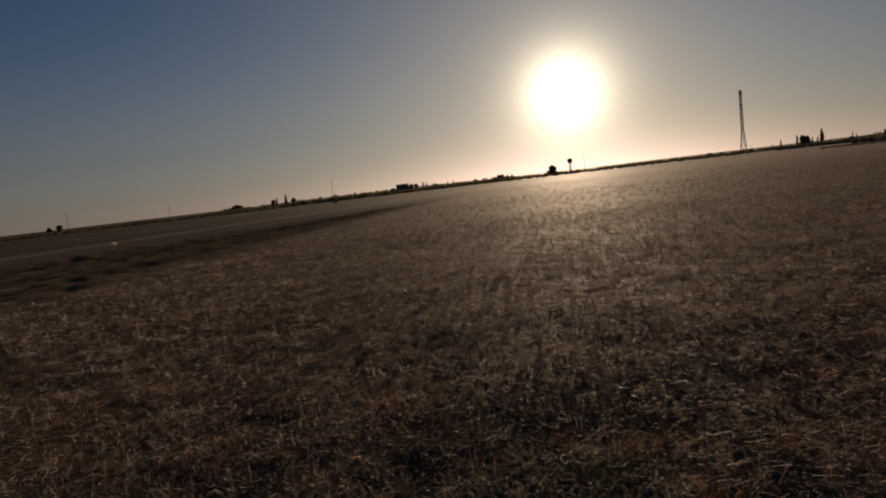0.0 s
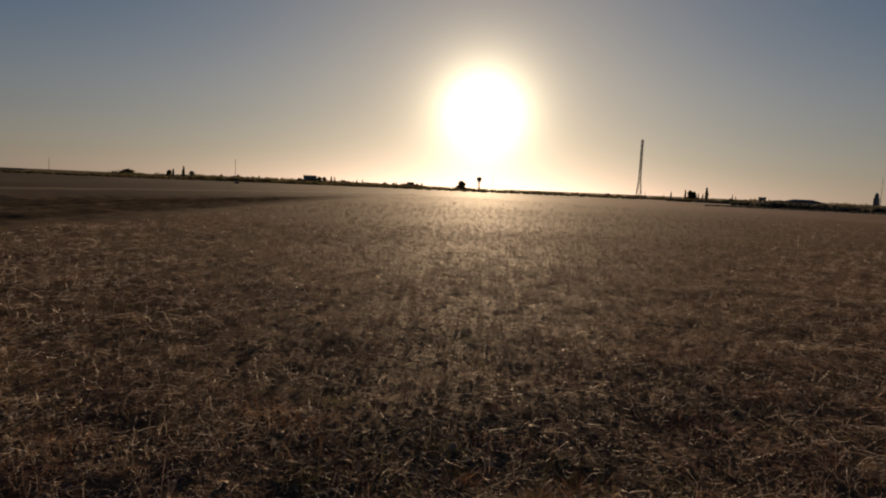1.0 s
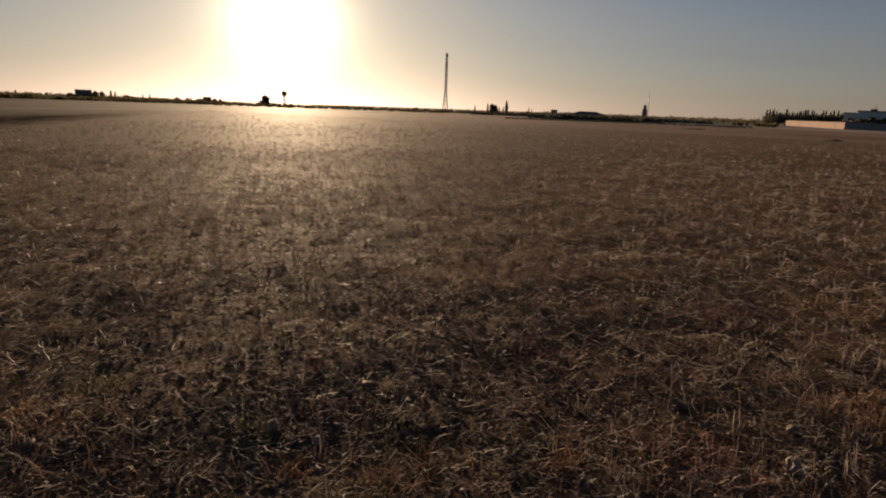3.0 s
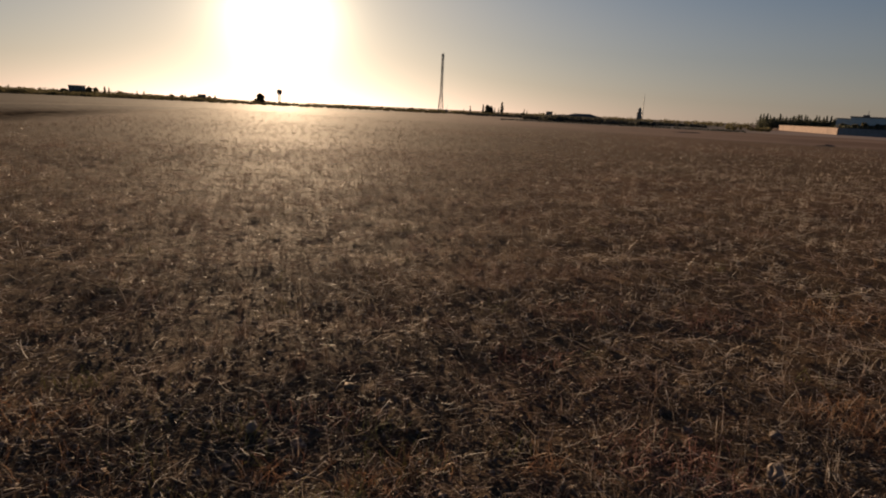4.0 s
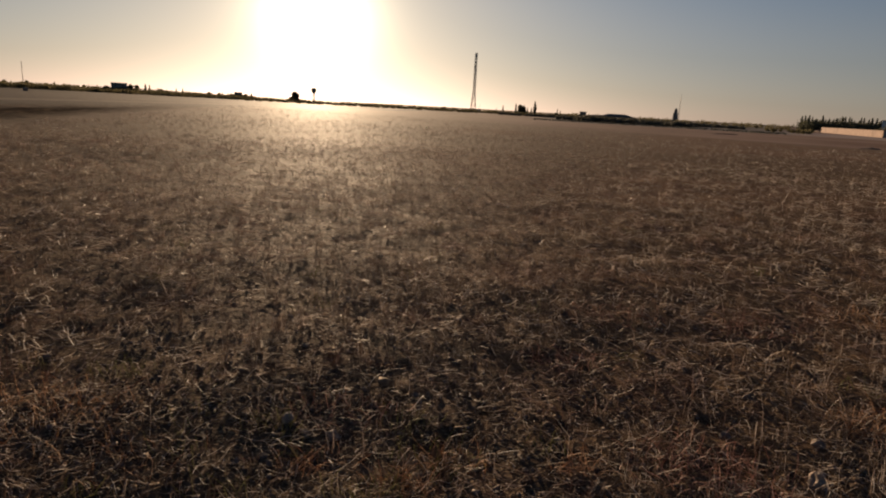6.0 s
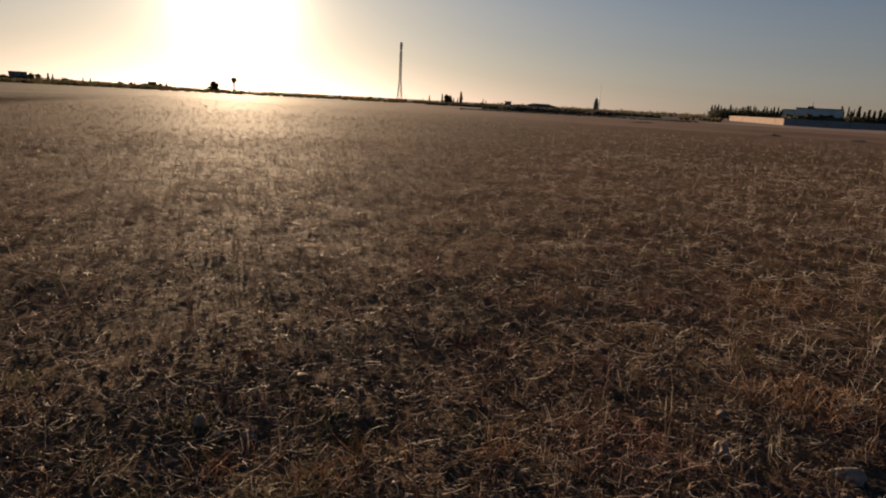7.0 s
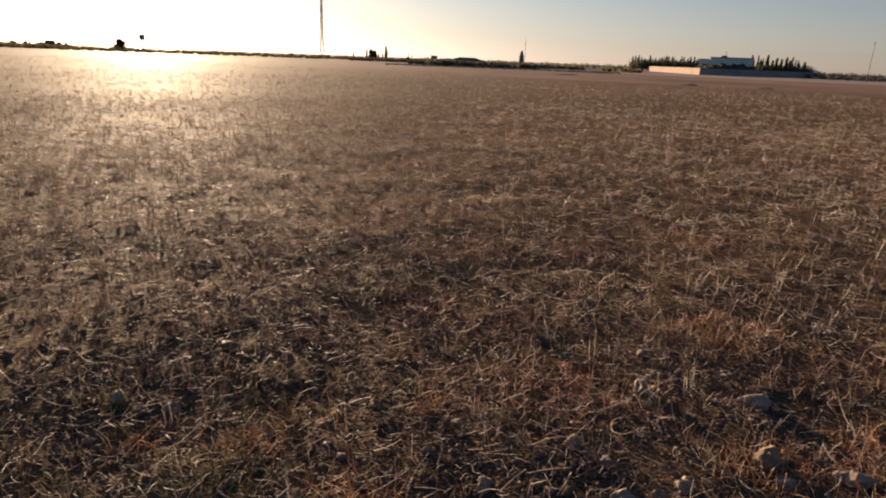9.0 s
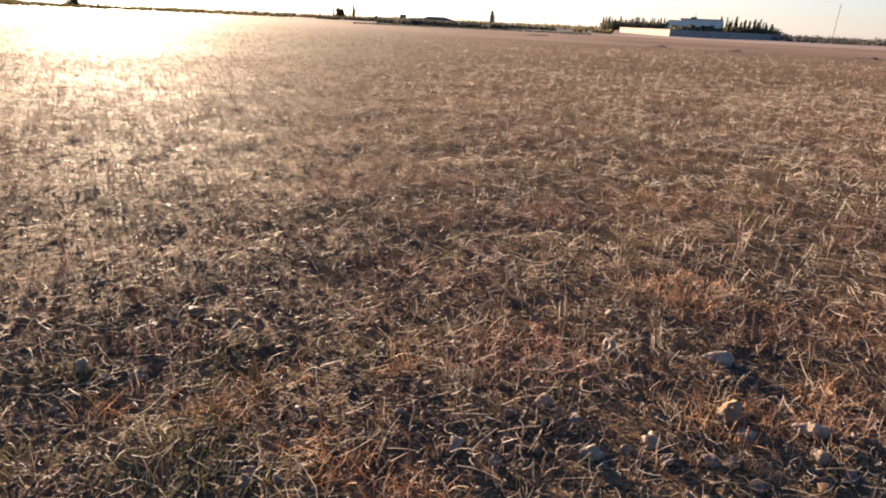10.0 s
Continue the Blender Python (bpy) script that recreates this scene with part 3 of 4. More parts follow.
def stone_tower(az, r):
    x, y = polar(az, r)
    root = empty("stone_tower", x, y, turn=-az, label="squat stone tower with a narrower upper stage on the skyline", category="tower")
    bm = bmesh.new()
    bar(bm, (0, 0, -0.3), (0, 0, 7.6), 2.5, 2.1, 10)
    part("shaft", bm, M_CONCRETE, root)
    bm = bmesh.new()
    bar(bm, (0, 0, 7.6), (0, 0, 8.2), 2.5, 2.5, 12)
    part("gallery", bm, M_CONCRETE, root)
    bm = bmesh.new()
    bar(bm, (0, 0, 8.2), (0, 0, 10.8), 1.6, 1.4, 10)
    part("upper_stage", bm, M_CONCRETE, root)
    bm = bmesh.new()
    bar(bm, (0, 0, 10.8), (0, 0, 12.9), 1.6, 0.1, 10)
    part("cap", bm, M_ROOF, root)


def water_tower(az, r):
    x, y = polar(az, r)
    root = empty("water_tower", x, y, label="small concrete water tower with a flared tank", category="tower")
    for i in range(4):
        a = radians(45 + 90 * i)
        bm = bmesh.new()
        bar(bm, (1.0 * math.cos(a), 1.0 * math.sin(a), -0.3), (0.75 * math.cos(a), 0.75 * math.sin(a), 8.2), 0.24)
        part("leg", bm, M_CONCRETE, root)
    bm = bmesh.new()
    bar(bm, (0, 0, 7.6), (0, 0, 9.0), 1.1, 2.0, 12)
    bar(bm, (0, 0, 9.0), (0, 0, 11.0), 2.0, 2.0, 12)
    part("tank", bm, M_CONCRETE, root)
    bm = bmesh.new()
    bar(bm, (0, 0, 11.0), (0, 0, 11.5), 2.1, 0.3, 12)
    part("lid", bm, M_ROOF, root)


def utility_pole(az, r, height, lean=0.0, radius=0.2):
    x, y = polar(az, r)
    root = empty("utility_pole", x, y, turn=-az, label="bare weathered utility pole rising above the skyline", category="pole", group="utility poles")
    bm = bmesh.new()
    bar(bm, (0, 0, -0.4), (lean, 0, height), radius, radius * 0.55, 7)
    part("shaft", bm, M_POLE, root)
    bm = bmesh.new()
    box(bm, lean * 0.93 - 0.32, lean * 0.93 + 0.32, -0.06, 0.06, height * 0.93, height * 0.93 + 0.16)
    part("crossarm", bm, M_POLE, root)
    for px in (-0.26, 0.0, 0.26):
        bm = bmesh.new()
        bar(bm, (lean * 0.93 + px, 0, height * 0.93 + 0.16), (lean * 0.93 + px, 0, height * 0.93 + 0.45), 0.06, 0.04)
        part("insulator", bm, M_PAINT, root)


lattice_mast()
stone_tower(17.02, 600)
thin_mast(17.28, 600, 25.5)
water_tower(-14.75, 500)
utility_pole(-50.5, 520, 11.2)
utility_pole(-36.6, 520, 17.4, 0.0, 0.24)
utility_pole(-13.5, 520, 13.0)
utility_pole(-58.0, 540, 14.5)
utility_pole(43.65, 300, 15.4, 0.1, 0.15)


# ---- distance: buildings and the walled compound ----
def windows(root, y, xs, z0, z1, w):
    for x in xs:
        pane = bmesh.new()
        box(pane, x - w / 2, x + w / 2, y - 0.03, y + 0.05, z0, z1)
        ob = part("window", pane, M_GLASS, root)
        for a, b, c, d in ((x - w / 2 - 0.1, x + w / 2 + 0.1, z0 - 0.12, z0), (x - w / 2 - 0.1, x + w / 2 + 0.1, z1, z1 + 0.1)):
            bm = bmesh.new()
            box(bm, a, b, y - 0.12, y + 0.02, c, d)
            part("sill" if c < z0 else "lintel", bm, M_CONCRETE, ob)


def block_house(az, r, half=2.2, height=4.4, label="small flat-roofed concrete block house on the skyline"):
    x, y = polar(az, r)
    root = empty("block_house", x, y, turn=-az, label=label, category="house", group="block houses")
    bm = bmesh.new()
    box(bm, -half, half, -half * 0.9, half * 0.9, -0.3, height)
    part("wall", bm, M_CONCRETE, root)
    bm = bmesh.new()
    box(bm, -half - 0.25, half + 0.25, -half * 0.9 - 0.25, half * 0.9 + 0.25, height, height + 0.4, 0.04)
    part("roof", bm, M_ROOF, root)
    windows(root, -half * 0.9, (-half * 0.45, half * 0.45), height - 2.0, height - 0.9, 0.9)


def shed(az, r, half_len, eave, ridge, label):
    x, y = polar(az, r)
    root = empty("farm_shed", x, y, turn=-az, label=label, category="shed")
    bm = bmesh.new()
    box(bm, -half_len, half_len, -5, 5, -0.3, eave)
    part("wall", bm, M_CONCRETE, root)
    bm = bmesh.new()
    L = half_len + 0.4
    v = [bm.verts.new(p) for p in ((-L, -5.4, eave), (L, -5.4, eave), (L, 5.4, eave), (-L, 5.4, eave), (-L * 0.45, 0, ridge), (L * 0.45, 0, ridge))]
    for f in ((0, 1, 5, 4), (2, 3, 4, 5), (1, 2, 5), (3, 0, 4), (3, 2, 1, 0)):
        bm.faces.new([v[i] for i in f])
    part("roof", bm, M_ROOF, root)
    bm = bmesh.new()
    box(bm, -1.5, 1.5, -5.06, -4.98, 0, eave * 0.8)
    part("door", bm, M_ROOF, root)


def white_hut(az, r):
    x, y = polar(az, r)
    root = empty("pale_hut", x, y, turn=-az, label="tiny pale rendered hut among distant fields", category="hut")
    bm = bmesh.new()
    box(bm, -0.9, 0.9, -0.8, 0.8, -0.2, 1.2)
    part("wall", bm, M_CREAM, root)
    bm = bmesh.new()
    box(bm, -1.0, 1.0, -0.9, 0.9, 1.2, 1.3)
    part("roof", bm, M_PAINT, root)


def compound_growth():
    scrub("compound_shrubs", [(26.6, 32.2, 468, 495, 6.4, 9.0, 170), (35.8, 39.9, 455, 475, 5.0, 8.2, 120), (31.9, 35.9, 398, 410, 3.8, 5.6, 60)],
          "dense dark shrubs filling the walled compound", M_CYPRESS, 6, 80, 0.5)


def compound():
    """A walled enclosure: its sunlit cream side runs away from the field, its grey side lies in shade."""
    corner, left, right = Vector((CX + 182, CY + 292)), Vector((CX + 213, CY + 402)), Vector((CX + 292, CY + 346))

    def wall(name, a, b, height, material, label, bays):
        d = b - a
        root = empty(name, a.x, a.y, -1.6, math.degrees(math.atan2(d.y, d.x)), label, "wall")
        step = d.length / bays
        for i in range(bays):
            bm = bmesh.new()
            box(bm, i * step + 0.01, (i + 1) * step - 0.01, -0.12, 0.12, -0.3, height)
            part("panel", bm, material, root)
        bm = bmesh.new()
        box(bm, -0.1, d.length + 0.1, -0.2, 0.2, height + 0.004, height + 0.16, 0.03)
        part("coping", bm, material, root)
        for i in range(bays + 1) if name == "grey_wall" else (0, bays):
            bm = bmesh.new()
            box(bm, i * step - 0.2, i * step + 0.2, -0.22, 0.22, -0.3, height - 0.02)
            part("pier", bm, material, root)
        return root

    wall("cream_wall", corner, left, 3.1, M_CREAM, "cream rendered boundary wall lit by the low sun", 12)
    wall("grey_wall", right, corner + (right - corner).normalized() * 0.3, 3.1, M_GREYWALL, "grey blockwork boundary wall in shade", 8)
    lowa = Vector(polar(27.85, 458))
    wall("low_wall", lowa, Vector(polar(26.75, 486)), 1.3, M_CREAM, "low cream garden wall running into the field", 4)
    # long two-storey building inside
    x, y = polar(33.75, 425)
    root = empty("flat_roofed_building", x, y, turn=-33.75, label="long pale blue-grey flat-roofed building behind a wall", category="building")
    bm = bmesh.new()
    box(bm, -8.2, 15.0, -6, 6, -0.4, 9.3)
    part("wall", bm, M_BLUEWALL, root)
    bm = bmesh.new()
    box(bm, -8.6, 15.4, -6.4, 6.4, 9.304, 9.9, 0.08)
    part("roof", bm, M_CONCRETE, root)
    bm = bmesh.new()
    box(bm, -14.8, -8.21, -5, 6, -0.4, 8.3)
    part("side_wing", bm, M_BLUEWALL, root)
    bm = bmesh.new()
    box(bm, -15.0, -8.61, -5.3, 6.3, 8.304, 8.7, 0.06)
    part("wing_roof", bm, M_CONCRETE, root)
    bm = bmesh.new()
    box(bm, -2.6, 0.6, -2, 2, 9.904, 10.9)
    part("roof_room", bm, M_CONCRETE, root)
    bm = bmesh.new()
    bar(bm, (-0.3, 0, 10.9), (-0.3, 0, 13.4), 0.16, 0.09)
    part("roof_aerial", bm, M_STEEL, root)
    rng = random.Random(14)
    g = "cypresses round the walled compound"
    say = "dark spiky cypress tree behind the boundary wall"
    for i in range(34):
        az = 26.6 + 5.5 * (i + rng.uniform(-0.9, 0.9)) / 34
        plant("cypress", az, rng.uniform(470, 492), rng.uniform(7.4, 10.0), rng.uniform(0.6, 1.0), say, g)
    for i in range(10):
        plant("tree", 26.8 + 0.5 * i, rng.uniform(490, 505), rng.uniform(5.2, 7.2), 1.3, "dark broad tree inside the walled compound", g)
    for i in range(30):
        az = 35.8 + 3.8 * (i + rng.uniform(-0.9, 0.9)) / 30
        plant("cypress", az, rng.uniform(452, 474), rng.uniform(7.0, 12.0) * (1.0 - 0.12 * (az > 37.0 and az < 37.8)), rng.uniform(0.6, 0.95), say, g)
    for i in range(11):
        plant("tree", 32.1 + 0.37 * i + rng.uniform(-0.12, 0.12), rng.uniform(404, 412), rng.uniform(5.2, 7.2), rng.uniform(0.9, 1.4), "dark broad tree inside the walled compound", g)


block_house(9.3, 450)
block_house(-30.2, 520, 5.2, 6.6, "wide flat-roofed two-storey house among skyline trees")
block_house(-21.1, 520, 2.9, 4.8)
shed(-52.9, 520, 7, 2.0, 2.7, "long low farm shed among distant scrub")
shed(12.2, 470, 12, 2.6, 4.4, "low wide farm shed with a shallow sheet roof")
shed(10.6, 480, 7, 2.6, 3.2, "long low farm shed beside the block house")
white_hut(-36.5, 300)
compound()
compound_growth()


# ---- field: earth banks ----
def earth_bank(az0, r0, az1, r1, height, seed):
    a, b = Vector(polar(az0, r0)), Vector(polar(az1, r1))
    d = b - a
    nl, nw = 60, 9
    rng = np.random.RandomState(seed)
    s, t = np.meshgrid(np.linspace(0, 1, nl), np.linspace(-1, 1, nw), indexing="ij")
    side = np.array((-d.y, d.x)) / d.length
    w = 0.55 + 0.35 * vnoise(s * 14 + seed, s * 0)
    x = a.x + d.x * s + side[0] * t * w
    y = a.y + d.y * s + side[1] * t * w
    crest = (0.32 + 0.68 * sstep(s, 0.72, 0.95)) * sstep(s, 0.0, 0.1) * (1 - 0.85 * sstep(s, 0.97, 1.0))
    z = ground_z(x, y) - 0.06 + height * crest * (1 - t * t) * (0.85 + 0.6 * vnoise(s * 24, t * 2.5 + seed)) + 0.03 * rng.rand(nl, nw)
    v = np.stack([x, y, z], -1).reshape(-1, 3)
    i, j = np.meshgrid(np.arange(nl - 1), np.arange(nw - 1), indexing="ij")
    q = np.stack([i * nw + j, (i + 1) * nw + j, (i + 1) * nw + j + 1, i * nw + j + 1], -1).reshape(-1, 4)
    ob = new("earth_bank", raw_mesh("earth_bank", v, q, M_BANK))
    tagged(ob, "low ridge of heaped dark earth across the field", "earth bank", "earth banks")


earth_bank(25.8, 56, 31.8, 61, 0.19, 2)
earth_bank(32.4, 55, 37.5, 61, 0.2, 5)
earth_bank(38.2, 60, 47.0, 60, 0.18, 9)
earth_bank(12.5, 76, 22.0, 91, 0.22, 4)


# ---- field: stones ----
def stone(name, x, y, size, seed, material, label, category="stone", sink=0.5, group=""):
    bm = bmesh.new()
    bmesh.ops.create_icosphere(bm, subdivisions=3, radius=1.0)
    off = Vector((seed * 3.7, seed * 1.3, 0))
    for v in bm.verts:
        p = v.co.copy()
        k = 1 + 0.4 * noise.noise(p * 1.1 + off) + 0.15 * noise.noise(p * 2.6 + off) + 0.05 * noise.noise(p * 6.0 + off)
        # worn facets
        for ax in (Vector((0.8, 0.3, 0.5)), Vector((-0.5, 0.7, 0.4)), Vector((0.1, -0.9, 0.4))):
            ax.normalize()
            c = p.dot(ax)
            if c > 0.72:
                k *= 0.72 / c
        v.co = Vector((p.x * size[0], p.y * size[1], p.z * size[2])) * k
    me = bpy.data.meshes.new(name)
    bm.to_mesh(me)
    bm.free()
    me.materials.append(material)
    ob = new(name, me)
    ob.matrix_basis = pose(x, y, float(ground_z(x, y)) + size[2] * (1 - sink), 0, 0, seed * 57 % 360)
    return tagged(ob, label, category, group)


STONES = (
    ("stone", 6.11, 6.63, (0.042, 0.04, 0.046), 1, M_STONE, "rounded pale stone standing in the stubble"),
    ("stone", 6.575, 6.45, (0.068, 0.048, 0.04), 3, M_STONE, "flat oblong pale stone lying in the stubble"),
    ("stone", 6.33, 6.05, (0.055, 0.05, 0.06), 14, M_TAN, "upright tan stone half hidden by orange weed"),
    ("stone", 6.335, 5.94, (0.038, 0.034, 0.03), 5, M_STONE, "grey stone beside a larger tan one"),
    ("stone", 5.68, 5.93, (0.042, 0.034, 0.026), 6, M_STONE, "small flat stone among loose straw"),
    ("stone", 5.205, 6.06, (0.03, 0.028, 0.034), 7, M_STONE, "small upright pebble on bare soil"),
    ("stone", 5.925, 5.95, (0.036, 0.03, 0.03), 8, M_STONE, "small tan stone among loose straw"),
    ("stone", 6.605, 5.905, (0.072, 0.036, 0.03), 9, M_STONE, "long reddish stone beside dry weeds"),
    ("stone", 5.61, 6.24, (0.034, 0.03, 0.03), 10, M_STONE, "small grey pebble among stubble"),
    ("stone", 3.76, 6.84, (0.035, 0.03, 0.03), 11, M_STONE, "small pale pebble among loose straw"),
    ("stone", 5.65, 6.18, (0.025, 0.0218, 0.0203), 20, M_PEBBLE, "small grey pebble beside stubble"),
    ("stone", 5.7, 6.12, (0.0328, 0.0281, 0.025), 21, M_PEBBLE, "rounded grey stone between stalks"),
    ("stone", 6.158, 5.80, (0.0265, 0.0234, 0.0234), 22, M_PEBBLE, "small lilac-grey stone on bare soil"),
    ("stone", 6.545, 5.667, (0.028, 0.0203, 0.0203), 23, M_PEBBLE, "small grey pebble beside dry weeds"),
    ("stone", 5.32, 5.95, (0.0234, 0.0203, 0.0234), 24, M_PEBBLE, "small grey pebble on bare soil"),
    ("stone", 4.0, 6.73, (0.035, 0.03, 0.024), 25, M_PEBBLE, "brown stone half sunk in the soil"),
    ("stone", 4.48, 6.0, (0.0265, 0.0234, 0.0218), 26, M_PEBBLE, "small pinkish pebble among straw"),
    ("stone", 4.56, 6.1, (0.014, 0.0109, 0.0109), 27, M_PEBBLE, "tiny white pebble on dark soil"),
    ("stone", 4.76, 6.16, (0.0172, 0.0156, 0.0156), 28, M_PEBBLE, "tiny grey pebble on dark soil"),
    ("stone", 4.84, 6.2, (0.0156, 0.014, 0.0156), 29, M_PEBBLE, "tiny grey pebble on dark soil"),
    ("stone", 4.89, 6.18, (0.0172, 0.0156, 0.0156), 30, M_PEBBLE, "tiny grey pebble on dark soil"),
    ("stone", 5.93, 5.85, (0.0218, 0.0187, 0.0187), 31, M_PEBBLE, "small tan pebble among straw"),
    ("stone", 5.03, 6.29, (0.0218, 0.0172, 0.0172), 32, M_PEBBLE, "small tan pebble among straw"),
    ("stone", 6.17, 5.68, (0.0281, 0.0234, 0.0234), 33, M_PEBBLE, "small lilac-grey stone on bare soil"),
    ("stone", 6.28, 6.96, (0.0312, 0.0265, 0.0265), 34, M_PEBBLE, "rounded grey stone between stalks"),
    ("stone", 5.87, 7.02, (0.0281, 0.0234, 0.0234), 35, M_PEBBLE, "rounded grey stone between stalks"),
    ("stone", 6.507, 5.767, (0.034, 0.03, 0.026), 36, M_PEBBLE, "tan stone half covered by orange weed"),
    ("stone", 6.092, 5.828, (0.03, 0.026, 0.022), 37, M_PEBBLE, "pinkish-grey stone on bare soil"),
    ("stone", 5.809, 5.932, (0.024, 0.02, 0.018), 38, M_PEBBLE, "small grey pebble beside a flat stone"),
    ("stone", 4.58, 6.0, (0.022, 0.019, 0.018), 39, M_PEBBLE, "small pale pebble under loose straw"),
    ("white_scrap", 1.23, 45.9, (0.11, 0.07, 0.09), 12, M_SCRAP, "crumpled thin white scrap caught in the stubble"),
    ("white_scrap", 0.17, 19.2, (0.045, 0.03, 0.035), 13, M_SCRAP, "small crumpled white scrap caught in the stubble"),
    ("white_scrap", -2.68, 14.04, (0.03, 0.02, 0.03), 15, M_SCRAP, "small crumpled white scrap caught in the stubble"),
    ("white_scrap", 1.82, 10.03, (0.018, 0.013, 0.02), 16, M_SCRAP, "tiny white scrap among pale straw"),
    ("white_scrap", -35.3, 31.4, (0.2, 0.12, 0.13), 17, M_SCRAP, "pale crumpled sack lying on bare earth"),
)
for kind, x, y, size, seed, material, label in STONES:
    stone(kind, x, y, size, seed, material, label, "stone" if kind == "stone" else "litter", group="stones in the stubble" if kind == "stone" else "scraps in the stubble")


# ---- field: stubble, straw, weeds, clods ----
def stalks(base, az, lean, length, radius, bend, segs, curl=None):
    """Three-sided stalks. base (n, 3); az: heading; lean: angle from upright; bend: how far the tip droops on; curl: how far its heading turns."""
    n = len(base)
    s = np.linspace(0, 1, segs + 1)
    ang = lean[:, None] + bend[:, None] * s
    head = az[:, None] + (0 if curl is None else curl[:, None]) * s
    tang = np.stack([np.sin(head) * np.sin(ang), np.cos(head) * np.sin(ang), np.cos(ang)], -1)
    run = np.cumsum(tang[:, :-1] * (length / segs)[:, None, None], 1)
    mid = base[:, None, :] + np.concatenate([np.zeros((n, 1, 3)), run], 1)
    side = np.stack([np.cos(head), -np.sin(head), np.zeros_like(head)], -1)
    up = np.cross(side, tang)
    rad = (radius[:, None] * (1 - 0.45 * s))[..., None, None]
    turn = np.array([0, 2.0944, 4.1888])
    ring = side[:, :, None, :] * np.cos(turn)[None, None, :, None] + up[:, :, None, :] * np.sin(turn)[None, None, :, None]
    verts = (mid[:, :, None, :] + ring * rad).reshape(-1, 3)
    o = np.arange(n)[:, None, None] * (segs + 1) * 3
    i = np.arange(segs)[None, :, None] * 3
    k = np.arange(3)[None, None, :]
    k2 = (k + 1) % 3
    quads = np.stack([o + i + k, o + i + k2, o + i + 3 + k2, o + i + 3 + k], -1).reshape(-1, 4)
    return verts, quads


def scatter(rng, r0, r1, per_m2, a0=-68.0, a1=58.0):
    """Random places on a ring sector round the walk's middle, thinned by patches."""
    area = 0.5 * radians(a1 - a0) * (r1 * r1 - r0 * r0)
    n = int(area * per_m2)
    lo, hi = r0 * 0.82, r1 * 1.18
    n = int(n * (hi * hi - lo * lo) / (r1 * r1 - r0 * r0))
    r = np.sqrt(rng.uniform(lo * lo, hi * hi, n))
    a = np.radians(rng.uniform(a0, a1, n))
    blend = (rng.rand(n) < sstep(r, lo, r0 * 1.18)) & (rng.rand(n) < 1 - sstep(r, r1 * 0.82, hi))
    x, y = CX + r * np.sin(a), CY + r * np.cos(a)
    keep = blend & in_field(x, y) & (rng.rand(n) < 0.74 + 0.4 * vnoise(x / 0.6 + 3, y / 0.6) + 0.7 * vnoise(x / 0.17, y / 0.17) + 0.25 * vnoise(x / 1.9 + 8, y / 1.9))
    for _, sx, sy, size, *_ in STONES:
        if size[0] < 0.04:
            continue
        keep &= (x - sx) ** 2 + (y - sy + size[0] * 0.4) ** 2 > (size[0] * 0.95) ** 2
    return x[keep], y[keep]


def join(name, pieces, material, label, category):
    off, vs, qs = 0, [], []
    for v, q in pieces:
        vs.append(v)
        qs.append(q + off)
        off += len(v)
    ob = new(name, raw_mesh(name, np.concatenate(vs), np.concatenate(qs), material))
    return tagged(ob, label, category, kind="stuff")


